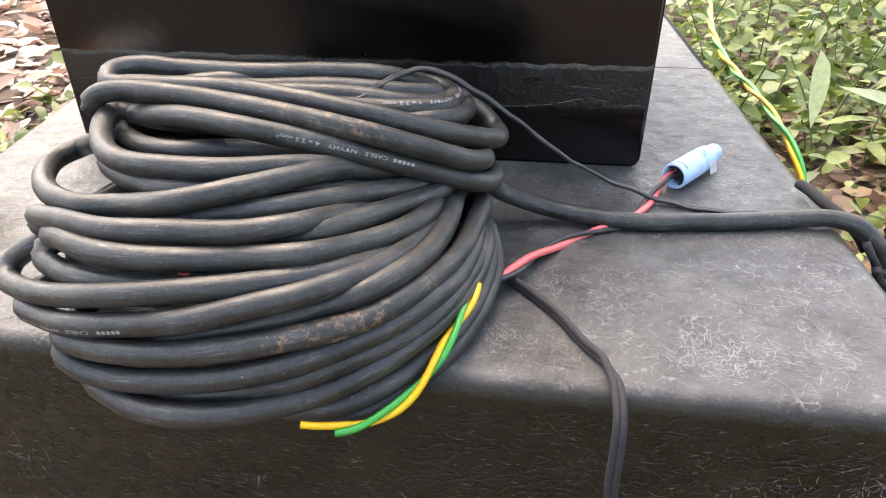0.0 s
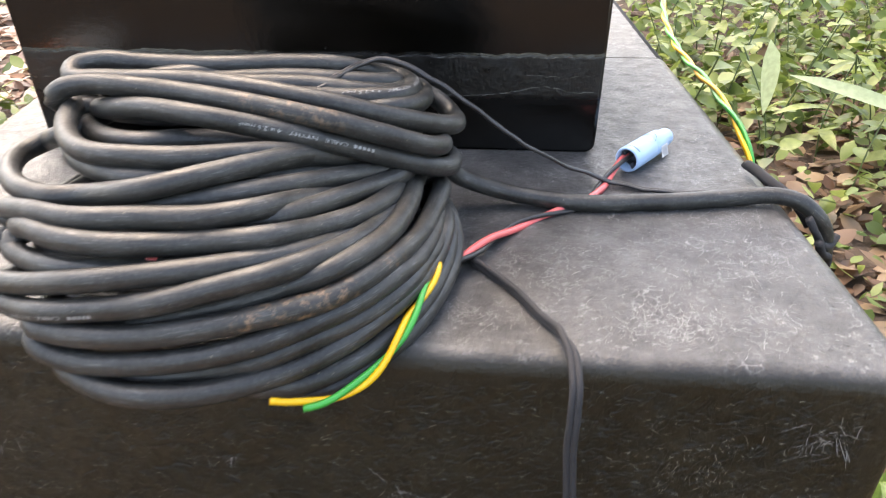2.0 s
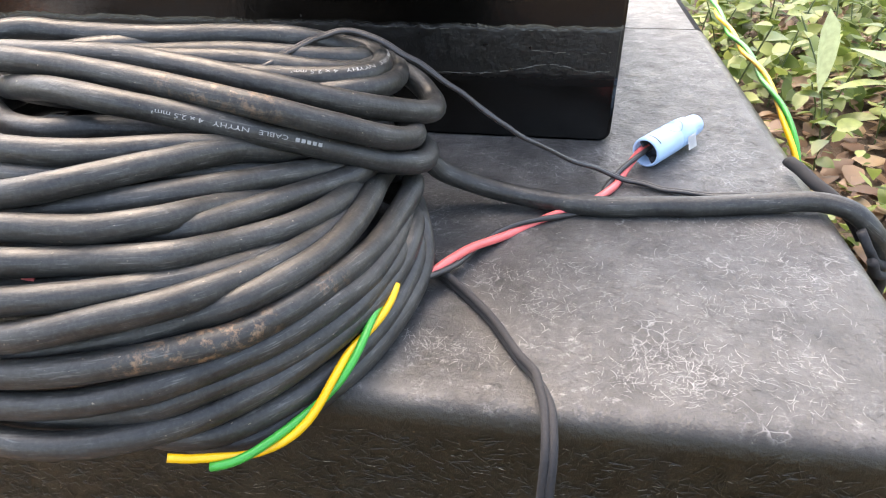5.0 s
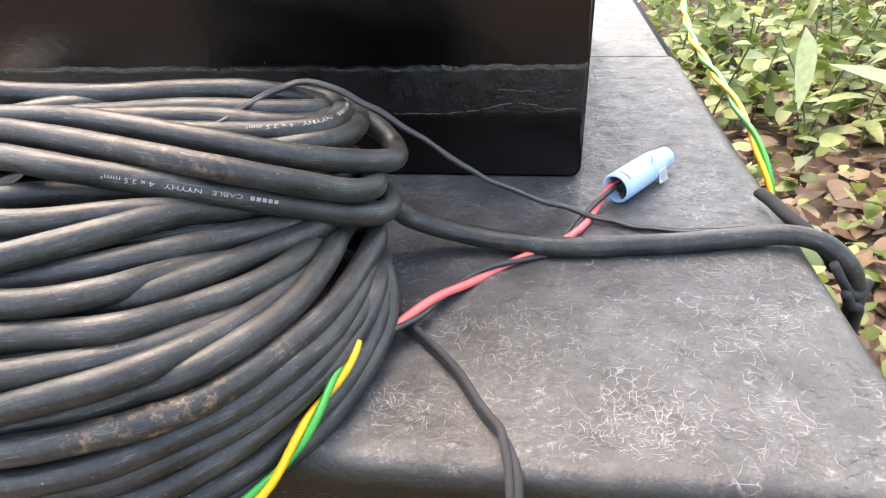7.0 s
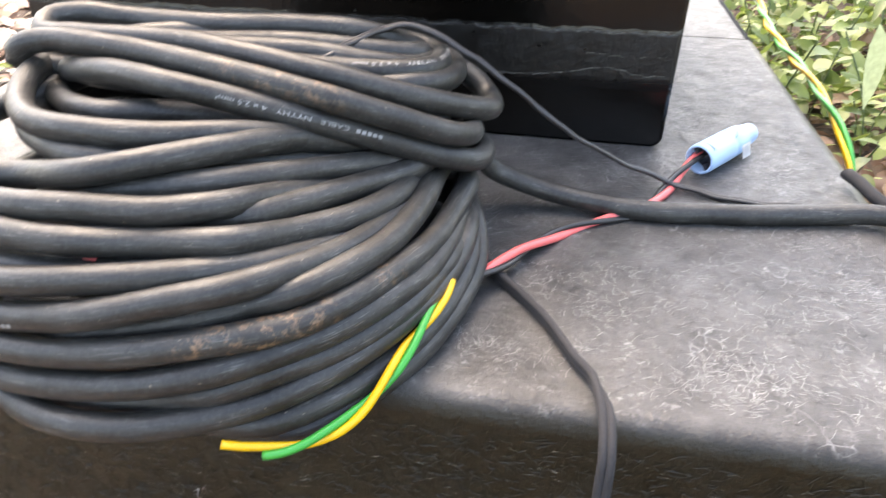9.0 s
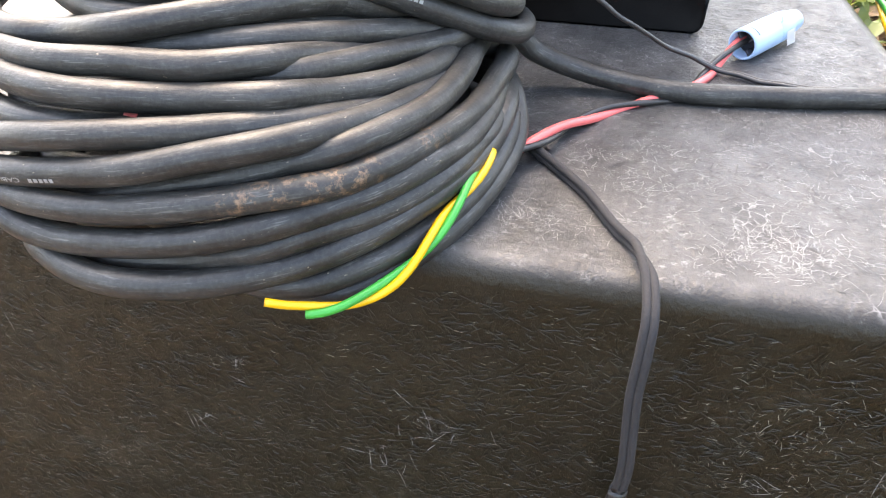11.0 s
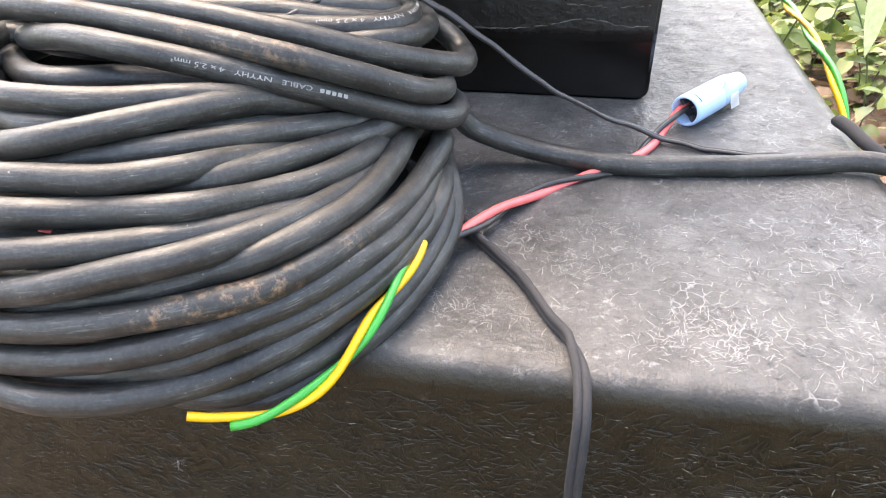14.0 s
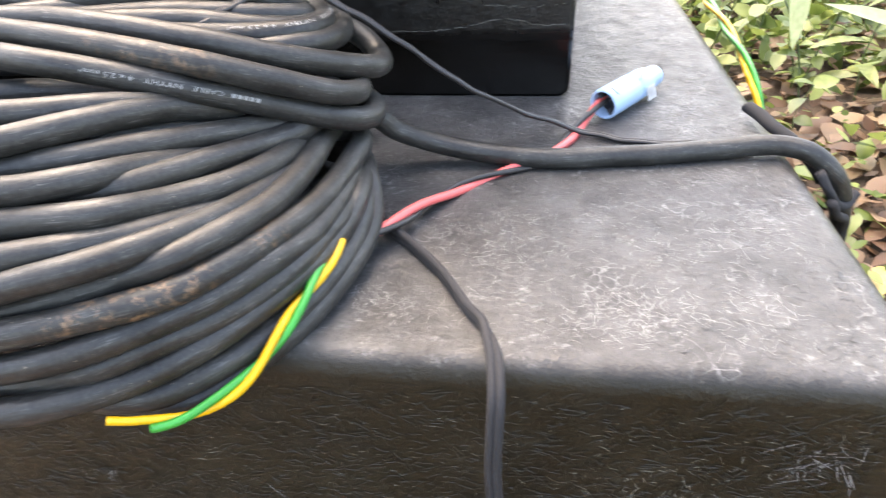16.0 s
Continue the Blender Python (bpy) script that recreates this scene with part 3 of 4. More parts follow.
# braided twin lead hanging over the front
drop = empty("hanging_lead", "dark grey braided two-core lead hanging over the plinth edge", "cable")
twin("lead", [(-130, -112, 2), (-114, -149, 1), (-93, -188, 1), (-74, -209, 0), (-56, -231, 0), (-39, -259, 0), (-30, -272, 1), (-26, -283, 3), (-22, -296, 3), (-20, -310, -4), (-20, -316, -18), (-21, -318, -40), (-20, -318, -65), (-19, -317, -90), (-20, -314, -110), (-21, -310, -128)], 0.0021, drop, FUZZ, 0.0, 0.80, 12, names=("core", "core"), on_edge=0.60)
bm = tube(spline(mm((-20, -312, -116), (-21, -309, -130), (-22, -306, -150), (-24, -304, -172)), False, 0.003), 0.0052, sides=14, flat=0.6, taper=lambda s: 0.95 + 0.35 * s)
part("end_sleeve", bm, BLACK, drop, "flattened black shrink sleeve")

# red and black pair into the plug
pair = empty("red_black_wire", "twisted red and black wires lying on the plinth", "wire")
twin("pair", [(-125, -228, 4), (-108, -221, 7), (-96, -212, 9), (-84, -193, 8), (-71, -161, 3), (-52, -133, 0), (-26, -113, 0), (-13, -104, 0), (1, -74, 0), (12, -48, 3), (22, -33, 8), (32, -18, 10)], 0.0021, pair, None, -2.6, 0.95, 10, (RED, BLACK), ("red_core", "black_core"), phase=-0.3, radii=(0.0026, 0.0018), labels=("red plastic insulation", "black plastic insulation"))


def lathe(profile, sides=32):
    """Rings (distance along x, radius) joined into one skin."""
    bm = bmesh.new()
    rings = [[bm.verts.new((x, r * math.cos(2 * math.pi * k / sides), r * math.sin(2 * math.pi * k / sides))) for k in range(sides)] for x, r in profile]
    for a, b in zip(rings, rings[1:]):
        for k in range(sides):
            j = (k + 1) % sides
            bm.faces.new((a[k], a[j], b[j], b[k]))
    bmesh.ops.recalc_face_normals(bm, faces=bm.faces)
    return bm


plug = empty("plug", "pale blue plastic cable connector lying on the plinth", "connector", (0.024, -0.036, 0.0107))
plug.scale = (0.82, 0.82, 0.82)
plug.rotation_euler = (0.5, 0, math.atan2(66, 44))
body = part("shell", lathe([(0.012, 0.0), (0.012, 0.0104), (0.0, 0.0106), (-0.0006, 0.0114), (0.0, 0.0125), (0.002, 0.0130), (0.040, 0.0128), (0.0405, 0.0122), (0.0415, 0.0122), (0.042, 0.0127), (0.058, 0.0122), (0.064, 0.0115), (0.066, 0.0098), (0.076, 0.0094), (0.080, 0.0088), (0.081, 0.0)]), BLUE, plug)
part("socket", lathe([(0.0115, 0.0), (0.0115, 0.0100)]), DARK, body, "dark inside of the socket")
for k in range(4):
    bm = bmesh.new()
    bmesh.ops.create_cube(bm, size=1.0, matrix=Matrix.Rotation(k * math.pi / 2 + 0.4, 4, "X") @ Matrix.Translation((0.006, 0, 0.0078)) @ Matrix.Diagonal((0.010, 0.0016, 0.0052, 1)))
    bmesh.ops.bevel(bm, geom=bm.edges[:], offset=0.0003, segments=1, affect="EDGES")
    part("rib", bm, DARK, body)
bm = bmesh.new()
for k in range(10):
    a0, a1 = 0.9 + k * 0.10, 0.9 + (k + 1) * 0.10
    vs = [bm.verts.new((x, 0.0131 * math.cos(a), 0.0131 * math.sin(a))) for a in (a0, a1) for x in (0.006, 0.0075)]
    bm.faces.new((vs[0], vs[1], vs[3], vs[2]))
part("mark", bm, BLACK, body, "dark scuffed slot")
bm = bmesh.new()
for k in range(26):
    q = [(0.038 + 0.011 * math.cos(b), 1.05 + 0.75 * math.sin(b)) for b in (k / 26 * 4.4, (k + 1) / 26 * 4.4)]
    vs = []
    for x, a in q:
        for d in (0.0, 0.0006):
            vs.append(bm.verts.new((x + d, 0.01295 * math.cos(a + d * 20), 0.01295 * math.sin(a + d * 20))))
    bm.faces.new((vs[0], vs[1], vs[3], vs[2]))
part("mark", bm, BLACK, body, "thin dark curved line")
bm = bmesh.new()
rows = [[bm.verts.new((0.046 + 0.013 * i / 5, (0.0129 + 0.005 * (j / 4) ** 2) * math.cos(2.45 + 0.75 * j / 4), (0.0131 + 0.001 * (j / 4) ** 2) * math.sin(2.45 + 0.75 * j / 4))) for j in range(5)] for i in range(6)]
for i in range(5):
    for j in range(4):
        bm.faces.new((rows[i][j], rows[i + 1][j], rows[i + 1][j + 1], rows[i][j + 1]))
bmesh.ops.solidify(bm, geom=bm.faces[:], thickness=0.0003)
part("sticker", bm, SILVER, body, "peeling white paper sticker")

# open black sleeve beside the cable, and the tie round the cable below the edge
SLEEVE = plain("matt_black_rubber", (0.014, 0.013, 0.014), 0.8, 200.0, 0.3)
sleeve = empty("sleeve", "open black rubber sleeve lying over the plinth edge", "sleeve")
way = spline(mm((118, -34, 9), (124, -45, 8), (130, -58, 6), (140, -70, 2), (150, -80, -6), (158, -84, -18)), False, 0.003)
part("tube", tube(way, 0.0050, sides=14, flat=0.75), SLEEVE, sleeve)
part("opening", tube(spline(mm((117.6, -33.3, 9), (119, -36, 9)), False, 0.001), 0.0047, sides=14, flat=0.6), DARK, sleeve, "dark open end")
tie = empty("tie", "dark grey braided lead wrapped round the cable", "tie")
for pts in ([(150, -104, -2), (157, -106, -14), (165, -100, -26), (173, -92, -30), (179, -84, -26)], [(158, -112, -18), (164, -106, -30), (172, -96, -38), (176, -84, -60), (182, -70, -110), (196, -40, -200)]):
    part("wrap", tube(spline(mm(*pts), False, 0.003), 0.0036, sides=10, flat=0.8), FUZZ, tie)


# ---- tape measure ----
def rounded(points, z0, z1, bevel):
    bm = bmesh.new()
    f = bm.faces.new([bm.verts.new((x, y, z0)) for x, y in points])
    up = bmesh.ops.extrude_face_region(bm, geom=[f])
    bmesh.ops.translate(bm, verts=[v for v in up["geom"] if isinstance(v, bmesh.types.BMVert)], vec=(0, 0, z1 - z0))
    bmesh.ops.recalc_face_normals(bm, faces=bm.faces)
    if bevel:
        bmesh.ops.bevel(bm, geom=[e for e in bm.edges if abs(e.verts[0].co.z - e.verts[1].co.z) < 1e-6], offset=bevel, segments=3, affect="EDGES")
    return bm


def outline(w, d, r, n=6):
    out = []
    for cx, cy, a0 in ((w - r, d - r, 0), (-w + r, d - r, 90), (-w + r, -d + r, 180), (w - r, -d + r, 270)):
        for k in range(n + 1):
            a = radians(a0 + 90 * k / n)
            out.append((cx + r * math.cos(a), cy + r * math.sin(a)))
    return out


tape = empty("tape_measure", "black and orange tape measure with silver face, lying on its side", "tape measure", (-0.531, -0.158, 0.0))
tape.rotation_euler = (0, 0, radians(30))
tape.scale = (1.0, 1.0, 1.06)
case = part("case", rounded(outline(0.038, 0.034, 0.016), 0.0005, 0.038, 0.005), GREYRUB, tape, "dark grey rubber case")
face = part("face", rounded(outline(0.031, 0.027, 0.014), 0.0375, 0.0405, 0.001), SILVER, tape, "silver printed face")
for k in range(4):
    w = 0.024 - 0.005 * k
    ring = [Vector((x, y, 0.0408)) for x, y in outline(w, w * 0.85, w * 0.6)]
    part("face_line", tube(ring[3:18], 0.0004, sides=6), GREYRUB, face, "dark curved line on the face")
for k in range(9):
    bm = bmesh.new()
    bmesh.ops.create_cube(bm, size=1.0, matrix=Matrix.Translation((0.039, -0.012 + 0.0042 * k, 0.026)) @ Matrix.Diagonal((0.005, 0.0022, 0.020, 1)))
    bmesh.ops.bevel(bm, geom=bm.edges[:], offset=0.0005, segments=1, affect="EDGES")
    part("grip_rib", bm, GREYRUB, case)
for x, y, w, h, turned in ((0.026, -0.0343, 0.007, 0.009, 0), (-0.004, -0.0343, 0.010, 0.020, 0), (-0.004, 0.0343, 0.050, 0.031, 0)):
    bm = bmesh.new()
    bmesh.ops.create_cube(bm, size=1.0, matrix=Matrix.Translation((x, y, 0.022)) @ Matrix.Diagonal((w, 0.002, h, 1)))
    bmesh.ops.bevel(bm, geom=bm.edges[:], offset=0.0007, segments=2, affect="EDGES")
    part("inlay", bm, ORANGE, case, "orange plastic inlay")
part("strap", tube(spline(mm((-36, -36, 8), (-20, -40, 5), (0, -39, 12), (16, -37, 20)), False, 0.003), 0.0028, sides=8, flat=0.6), GREYRUB, tape, "dark wrist strap")


# ---- bare strands, raised fibres and scratches in the resin ----
def stroke_field(count, u_range, v_range, seed, length, width, clumps, level=9.0, bend=1.0, crest=0.0):
    """Thin bent strokes, some thrown singly and some in clumps (u, v, size, how many); with a crest they are ridges."""
    rnd = random.Random(seed)
    verts, faces = [], []
    starts = []
    for u0, v0, size, many in clumps:
        lean = rnd.uniform(0, 6.28)
        for _ in range(many):
            starts.append((rnd.gauss(u0, size), rnd.gauss(v0, size * 0.7), lean + rnd.choice((0.0, 1.1, 2.1)) + rnd.gauss(0, 0.45)))
    for _ in range(count):
        starts.append((rnd.uniform(*u_range), rnd.uniform(*v_range), rnd.gauss(0, level) if level < 3 else rnd.uniform(0, 6.28)))
    offs = (-1, 0, 1) if crest else (-1, 1)
    n = len(offs)
    for u, v, a in starts:
        l, w, turn_by = rnd.uniform(*length) * (0.35 + 0.65 * rnd.random()), rnd.uniform(*width), rnd.gauss(0, bend)
        if not (u_range[0] < u < u_range[1] and v_range[0] < v < v_range[1]):
            continue
        b = len(verts)
        for k in range(5):
            a2 = a + turn_by * (k / 4 - 0.5)
            half = w * (0.5 if 0 < k < 4 else 0.12)
            for o in offs:
                verts.append((u - math.sin(a2) * half * o, v + math.cos(a2) * half * o, crest if crest and o == 0 and 0 < k < 4 else 0.0))
            u, v = u + math.cos(a2) * l / 4, v + math.sin(a2) * l / 4
        for k in range(4):
            for j in range(n - 1):
                q = b + k * n + j
                faces.append((q, q + n, q + n + 1, q + 1))
    return verts, faces


def strand_mesh(name, field, place, material, label):
    verts, faces = field
    verts = [place(*q) for q in verts]
    me = bpy.data.meshes.new(name)
    me.from_pydata([q if q else (0, 0, -0.2) for q in verts], [], [f for f in faces if all(verts[i] for i in f)])
    me.materials.append(material)
    ob = new(name, me)
    ob.parent = front
    return tagged(ob, label, kind="stuff")


def on_top(u, v, h):
    return (u, v, 0.0003 + h) if u < edge_x(v) - 0.016 else None


def on_face(u, v, h):
    return (u, -0.2964 - v * 0.0233 - 0.0003 - h, v) if u < edge_x(-0.296) - 0.016 + v * 0.077 else None


TOP, FACE = ((-0.60, 0.155), (-0.280, 0.28)), ((-0.54, 0.14), (-0.38, -0.016))
CRACKLE = [
    (0.096, -0.188, 0.016, 62), (0.106, -0.168, 0.012, 40), (0.092, -0.116, 0.014, 60), (0.025, -0.250, 0.013, 60), (0.039, -0.266, 0.009, 32),
    (0.054, -0.248, 0.012, 42), (-0.061, -0.255, 0.012, 46), (-0.081, -0.250, 0.010, 36), (-0.062, -0.186, 0.013, 44), (-0.035, -0.210, 0.014, 44),
    (-0.027, -0.173, 0.014, 40), (0.016, -0.268, 0.012, 46), (0.091, -0.240, 0.012, 40), (0.090, -0.262, 0.010, 32), (0.029, -0.185, 0.018, 22),
    (0.055, -0.202, 0.009, 18), (-0.109, -0.122, 0.013, 34), (-0.030, -0.045, 0.014, 40), (0.065, -0.010, 0.016, 30), (0.020, 0.050, 0.018, 26),
]
rnd = random.Random(40)
CRACKLE = [(u, v, size, round(many * 1.7)) for u, v, size, many in CRACKLE] + [(rnd.uniform(-0.6, 0.15), rnd.uniform(-0.27, 0.27), rnd.uniform(0.005, 0.016), rnd.randint(6, 22)) for _ in range(90)]
strand_mesh("scratch", stroke_field(1800, *TOP, 5, (0.004, 0.013), (0.00008, 0.00028), CRACKLE, bend=1.0), on_top, STRAND, "pale scratches and bare glass strands")
strand_mesh("fibre", stroke_field(9000, *TOP, 6, (0.004, 0.011), (0.0005, 0.0010), [], bend=0.7, crest=0.00005), on_top, RESIN, "fine raised glass fibres under the resin")
STRAND_DIM = plain("dull_glass_strand", (0.34, 0.33, 0.28), 0.5, 300.0, 0.5)
BARE = [(-0.124, -0.114, 0.011, 26), (-0.147, -0.149, 0.011, 18), (0.122, -0.042, 0.008, 26), (0.098, -0.123, 0.009, 14), (-0.387, -0.094, 0.006, 12), (-0.232, -0.098, 0.006, 9), (-0.264, -0.144, 0.006, 8), (-0.135, -0.221, 0.010, 20), (0.057, -0.115, 0.006, 8), (-0.30, -0.28, 0.012, 14)]
strand_mesh("scratch", stroke_field(0, *FACE, 9, (0.008, 0.024), (0.00018, 0.00042), BARE, bend=0.2), on_face, STRAND, "pale straight glass strands in loose bundles")
HAZE = [(-0.333, -0.202, 0.018, 110)] + [(rnd.uniform(-0.5, 0.13), rnd.uniform(-0.36, -0.03), rnd.uniform(0.006, 0.02), rnd.randint(4, 16)) for _ in range(40)]
HAZE += [(rnd.uniform(0.02, 0.12), rnd.uniform(-0.2, -0.03), rnd.uniform(0.005, 0.014), rnd.randint(8, 26)) for _ in range(16)]
strand_mesh("scratch", stroke_field(1700, *FACE, 10, (0.002, 0.008), (0.00010, 0.00030), HAZE, level=0.3, bend=0.5), on_face, STRAND_DIM, "short faint level scratches")
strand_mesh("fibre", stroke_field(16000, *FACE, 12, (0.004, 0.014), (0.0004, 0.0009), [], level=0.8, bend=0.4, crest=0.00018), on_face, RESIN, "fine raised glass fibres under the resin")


# ---- plants ----
def leaf_shape(verts, faces, m, length, width, fold=0.25, curl=0.3, segments=5, tip=1.0, belly=0.42):
    """One pointed oval blade with a folded midrib, bent along its length."""
    b = len(verts)
    for i in range(segments + 1):
        s = i / segments
        w = width * 0.5 * max(0.0, math.sin(math.pi * s ** (0.6 + belly * 0.6)) ** (0.8 * tip)) if 0 < i < segments else 0.0003
        x = length * s
        z = -curl * length * s * s
        for side in (-1, 0, 1):
            verts.append(tuple(m @ Vector((x, side * w, z + abs(side) * w * fold))))
    for i in range(segments):
        for k in (0, 1):
            a = b + i * 3 + k
            faces.append((a, a + 3, a + 4, a + 1))


def leaf_mesh(name, length, width, material, **more):
    v, f = [], []
    leaf_shape(v, f, Matrix(), length, width, **more)
    me = bpy.data.meshes.new(name)
    me.from_pydata(v, [], f)
    me.materials.append(material)
    for p in me.polygons:
        p.use_smooth = True
    return me


def object_leaf(name, a, b, c3):
    m = Nodes(name, 0.42)
    rnd = m.node("ShaderNodeObjectInfo").outputs["Random"]
    col = m.ramp(rnd, (0.0, a), (0.5, b), (1.0, c3))
    vein = m.ramp(m.noise(m.coords(scale=(1, 1, 1)), 90.0, 3.0), (0.35, 0.0), (0.65, 0.45))
    col = m.mix(vein, col, tuple(x * 0.55 for x in b))
    m.out(col, 0.40)
    tr = m.node("ShaderNodeBsdfTranslucent", Color=col)
    mx = m.tree.nodes.new("ShaderNodeMixShader")
    mx.inputs[0].default_value = 0.35
    m.tree.links.new(m.bsdf.outputs[0], mx.inputs[1])
    m.tree.links.new(tr.outputs[0], mx.inputs[2])
    m.tree.links.new(mx.outputs[0], m.tree.nodes["Material Output"].inputs["Surface"])
    return m.mat


WEED = object_leaf("weed_leaf", (0.08, 0.125, 0.024), (0.17, 0.23, 0.055), (0.31, 0.365, 0.11))
PALE = object_leaf("pale_leaf", (0.32, 0.40, 0.22), (0.36, 0.44, 0.26), (0.42, 0.50, 0.30))
STRAP = object_leaf("strap_leaf", (0.13, 0.24, 0.04), (0.20, 0.32, 0.07), (0.36, 0.40, 0.16))
STEM = plain("green_stem", (0.10, 0.14, 0.05), 0.5, 60.0, 0.3)
OVAL = [leaf_mesh("oval_leaf", 0.036, 0.024, WEED, curl=0.25), leaf_mesh("oval_leaf", 0.047, 0.028, WEED, curl=0.4), leaf_mesh("oval_leaf", 0.027, 0.021, WEED, curl=0.15)]
LONG = leaf_mesh("long_leaf", 0.085, 0.024, WEED, curl=0.35)


def on_ground(x, y):
    p = Vector((x, y, 0))
    return GROUND_Z + 0.02 * noise.noise(p * 1.3) + 0.012 * noise.noise(p * 5)


def weed(rnd, height, leaves, long_leaves=False):
    ob = empty("weed", "leafy green weed with oval leaves growing from the soil", "plant", group="weeds beside the plinth")
    lean = Vector((rnd.uniform(-0.3, 0.3), rnd.uniform(-0.3, 0.3), 1))
    way = spline([(0, 0, -0.01), tuple(lean * height * 0.5), tuple(lean * height + Vector((rnd.uniform(-0.03, 0.03), rnd.uniform(-0.03, 0.03), 0)))], False, 0.02)
    part("stem", tube(way, 0.0016, sides=6), STEM, ob)
    for k in range(leaves):
        s = 0.25 + 0.75 * k / max(1, leaves - 1)
        at = way[min(len(way) - 1, int(s * (len(way) - 1)))]
        leaf = new("leaf", LONG if long_leaves else rnd.choice(OVAL))
        leaf.parent = ob
        size = rnd.uniform(0.75, 1.3)
        leaf.matrix_local = Matrix.Translation(at) @ Euler((rnd.uniform(-0.4, 0.4), rnd.uniform(-0.5, 0.25), k * 2.4 + rnd.uniform(-0.4, 0.4))).to_matrix().to_4x4() @ Matrix.Scale(size, 4)
    return ob


rnd = random.Random(11)
kinds = [weed(rnd, 0.16, 9), weed(rnd, 0.22, 11), weed(rnd, 0.11, 7), weed(rnd, 0.26, 12), weed(rnd, 0.20, 9, True)]
spots = []
while len(spots) < 115:
    x, y = rnd.uniform(0.16, 1.35), rnd.uniform(-0.25, 1.7)
    if x < edge_x(y) + 0.05 or (y < 0.62 and x < 0.85 and rnd.random() < 0.66):
        continue
    spots.append((x, y))
for i, (x, y) in enumerate(spots):
    src = kinds[i % 5]
    if y < 0.6 and x < 0.8:
        src = kinds[2]
    m = Matrix.Translation((x, y, on_ground(x, y))) @ Matrix.Rotation(rnd.uniform(0, 6.28), 4, "Z")
    if i < 5:
        kinds[i].matrix_world = m
    else:
        copy_thing(src, m)


def thrown(name, count, area, z, size, material, label, category, seed, flat=0.4, lift=0.0, shape=0.55, rise=None, bare=0.0):
    """Many loose leaves, joined: too many to count."""
    rnd = random.Random(seed)
    v, f = [], []
    n = 0
    while n < count:
        x, y = rnd.uniform(area[0], area[1]), rnd.uniform(area[2], area[3])
        if edge_x(y) - 0.74 < x < edge_x(y) + 0.015 and -0.33 < y < 1.3:
            continue
        rim = min(x - area[0], area[1] - x, y - area[2], area[3] - y) / 0.6
        if rim < 1 and rnd.random() > rim + 0.7 * noise.noise(Vector((x * 2.3, y * 2.3, seed))):
            n += 0.3
            continue
        if bare and x > 0 and y < 1.1 - 0.3 * x and x < 1.6 and rnd.random() < bare:
            n += 0.4
            continue
        n += 1
        l = rnd.uniform(*size)
        h = on_ground(x, y) + z + rnd.random() ** 1.5 * (lift if rise is None else rise(x, y))
        m = Matrix.Translation((x, y, h)) @ Euler((rnd.gauss(0, flat), rnd.gauss(0, flat), rnd.uniform(0, 6.28))).to_matrix().to_4x4()
        leaf_shape(v, f, m, l, l * rnd.uniform(shape * 0.75, shape * 1.25), fold=rnd.uniform(-0.3, 0.4), curl=rnd.uniform(-0.2, 0.5), segments=4)
    me = bpy.data.meshes.new(name)
    me.from_pydata(v, [], f)
    me.materials.append(material)
    for p in me.polygons:
        p.use_smooth = True
    return tagged(new(name, me), label, category, kind="stuff")


PALE_LITTER = leafy("pale_litter", (0.20, 0.10, 0.07), (0.46, 0.31, 0.23), (0.76, 0.67, 0.56))


def rise_right(x, y):
    return 0.05 + 0.16 * min(1.0, max(0.0, (x - 0.25) * 0.9)) + 0.10 * min(1.0, max(0.0, (y - 0.6) * 0.5))


thrown("undergrowth", 23000, (-0.3, 3.1, 0.2, 5.2), 0.02, (0.024, 0.058), GREEN_LEAF, "dense bright green undergrowth of small oval leaves", "plants", 21, 0.45, rise=rise_right, bare=0.85)
thrown("undergrowth", 3400, (0.2, 2.6, -1.2, 1.6), 0.02, (0.03, 0.06), GREEN_LEAF, "dense green undergrowth of small oval leaves", "plants", 22, 0.45, rise=rise_right, bare=0.85)
thrown("leaf_litter", 7500, (-0.4, 2.0, -1.3, 1.9), 0.006, (0.025, 0.065), DRY_LEAF, "dry brown fallen leaves on the soil", "leaf litter", 23, 0.28, 0.02)
thrown("leaf_litter", 15000, (-4.0, 0.2, -1.2, 5.0), 0.006, (0.04, 0.10), PALE_LITTER, "dry brown and pale fallen leaves on the soil", "leaf litter", 24, 0.25, 0.02)
thrown("leaf_litter", 2600, (-1.8, 1.7, -2.3, 0.2), 0.006, (0.04, 0.09), DRY_LEAF, "dry brown fallen leaves in front of the plinth", "leaf litter", 25, 0.25, 0.02)
thrown("low_weeds", 2000, (-1.7, -0.1, -0.6, 1.8), 0.02, (0.03, 0.06), GREEN_LEAF, "low yellow-green weeds among the leaves", "plants", 26, 0.5, 0.05)
thrown("low_weeds", 1100, (0.0, 1.0, -0.7, 0.9), 0.012, (0.018, 0.038), GREEN_LEAF, "small green seedlings among the fallen leaves", "plants", 28, 0.4, 0.05)
thrown("low_weeds", 4200, (-4.6, -0.2, 2.0, 5.4), 0.02, (0.03, 0.08), GREEN_LEAF, "low yellow-green weeds beyond the leaves", "plants", 27, 0.5, 0.07)


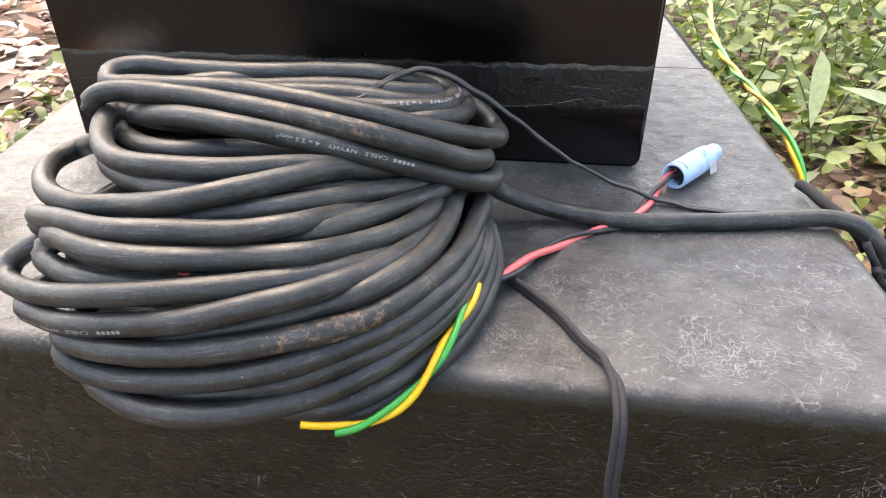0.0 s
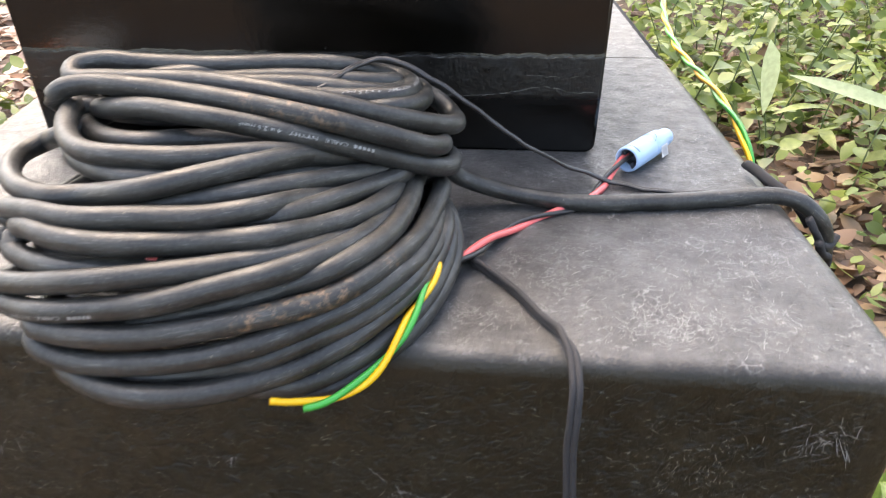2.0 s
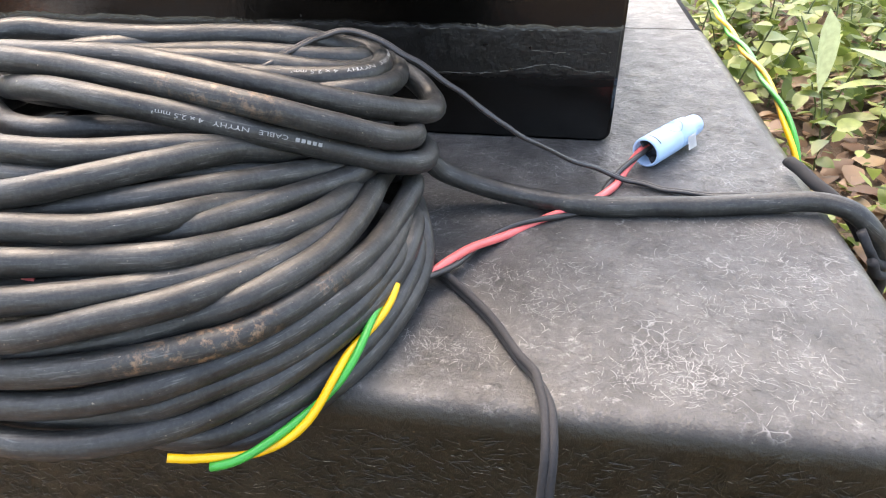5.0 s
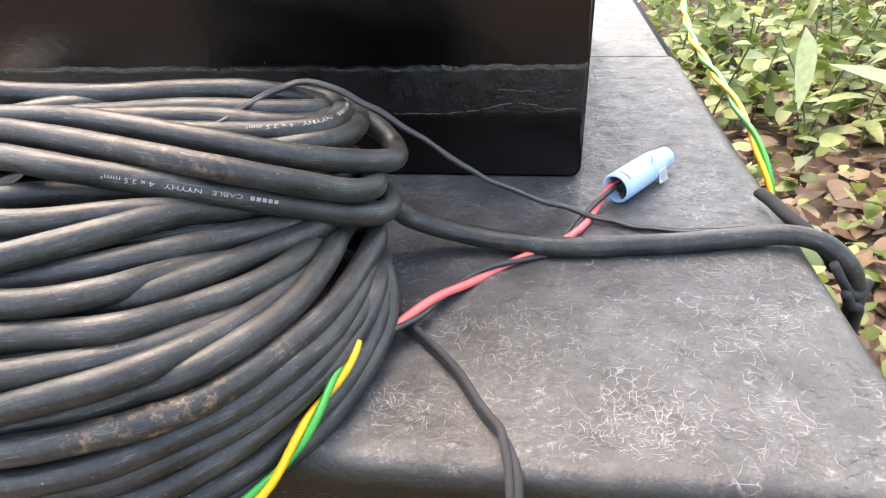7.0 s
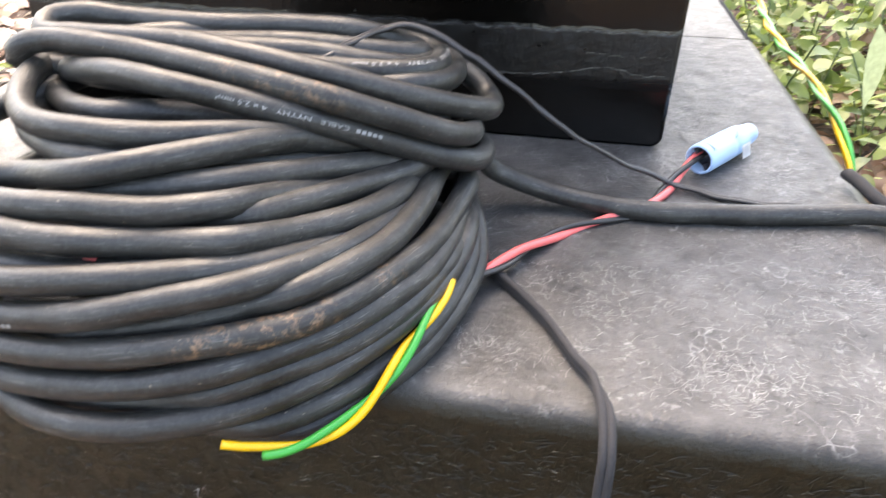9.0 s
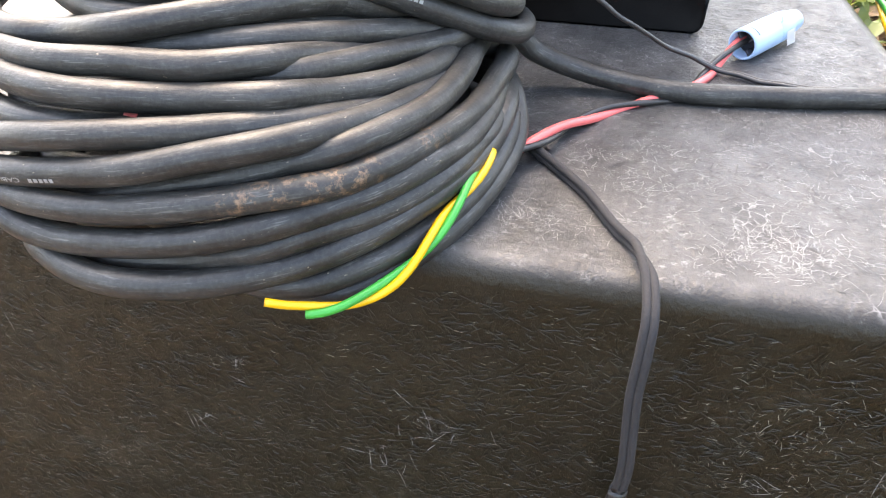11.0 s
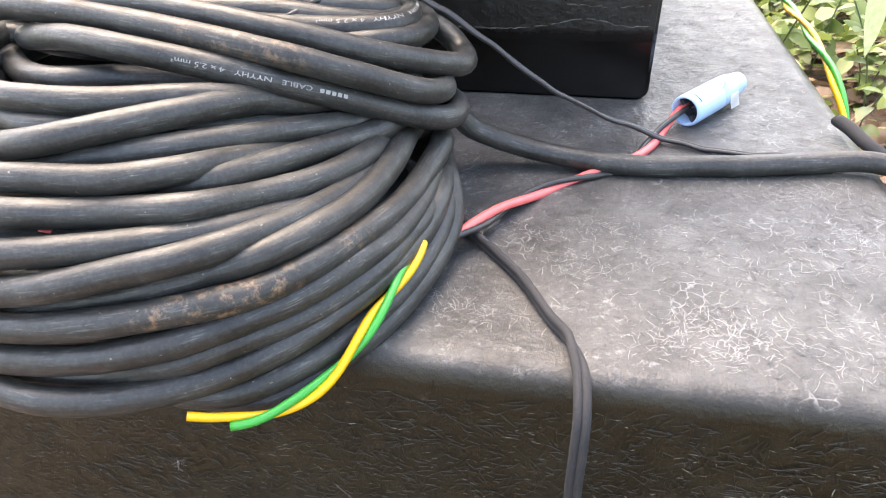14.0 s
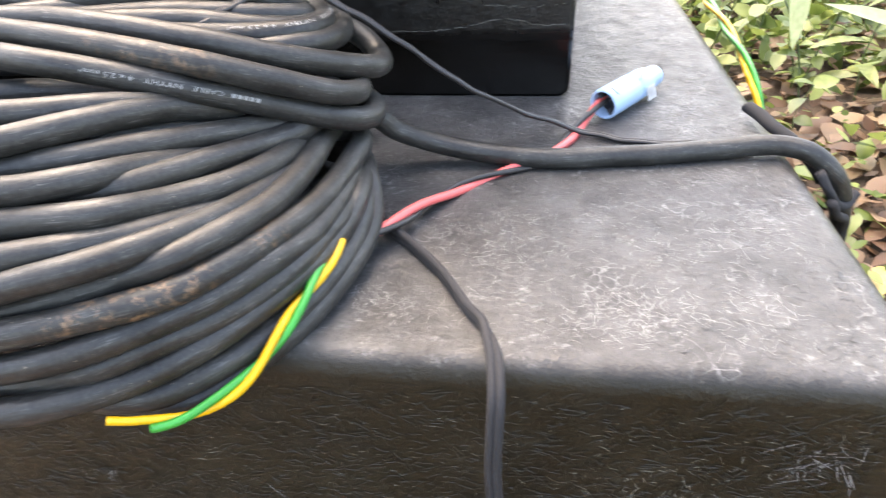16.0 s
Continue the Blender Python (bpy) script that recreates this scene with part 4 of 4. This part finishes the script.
def strap_plant(at, blades, seed, label):
    rnd = random.Random(seed)
    ob = empty("strap_plant", label, "plant", at)
    for k in range(blades):
        a, reach, top = rnd.uniform(0, 6.28), rnd.uniform(0.04, 0.12), rnd.uniform(0.16, 0.28)
        v, f = [], []
        n, w = 12, rnd.uniform(0.007, 0.012)
        for i in range(n + 1):
            s = i / n
            c = Vector((reach * s ** 1.6, 0, top * (s - 0.45 * s ** 4)))
            half = w * 0.5 * (0.55 + 0.9 * s) * (1 - s ** 5) + 0.0003
            v += [(c.x, -half, c.z + half * 0.4), (c.x, 0, c.z), (c.x, half, c.z + half * 0.4)]
        for i in range(n):
            for q in (0, 1):
                b = i * 3 + q
                f.append((b, b + 3, b + 4, b + 1))
        me = bpy.data.meshes.new("blade")
        me.from_pydata(v, [], f)
        me.materials.append(STRAP)
        for p in me.polygons:
            p.use_smooth = True
        blade = new("blade", me)
        blade.parent = ob
        blade.rotation_euler = (0, 0, a)
    return ob


strap_plant((0.265, -0.15, GROUND_Z), 5, 3, "bright green strap-leaved plant beside the plinth corner")
strap_plant((0.30, -0.02, GROUND_Z), 3, 8, "bright green strap-leaved plant beside the plinth")

# a large pale leaf hanging among the weeds, a yellow fallen leaf, a long pale blade
big = leaf_mesh("leaf", 0.125, 0.036, PALE, curl=0.08, belly=0.2)
ob = tagged(new("pale_leaf", big), "large pale green leaf hanging among the weeds", "leaf")
ob.matrix_world = Matrix.Translation((0.282, 0.60, -0.060)) @ Euler((radians(80), radians(82), radians(20))).to_matrix().to_4x4()
long_one = leaf_mesh("leaf", 0.26, 0.030, PALE, curl=0.15, belly=0.5)
ob = tagged(new("long_leaf", long_one), "long pale green blade arching over the weeds", "leaf")
ob.matrix_world = Matrix.Translation((0.36, 0.75, -0.16)) @ Euler((0.5, 0.1, -0.45)).to_matrix().to_4x4()
YELLOWED = object_leaf("yellow_leaf", (0.62, 0.42, 0.10), (0.70, 0.50, 0.14), (0.75, 0.55, 0.2))
fallen = leaf_mesh("leaf", 0.075, 0.035, YELLOWED, curl=0.2)
for x, y, z, a in ((0.262, -0.085, -0.372, -0.6), (0.36, 0.28, -0.36, 1.2), (0.43, 0.12, -0.37, 2.5)):
    ob = tagged(new("fallen_leaf", fallen), "yellow fallen leaf lying on the litter", "leaf", "fallen yellow leaves")
    ob.matrix_world = Matrix.Translation((x, y, z)) @ Euler((0.15, -0.1, a)).to_matrix().to_4x4()
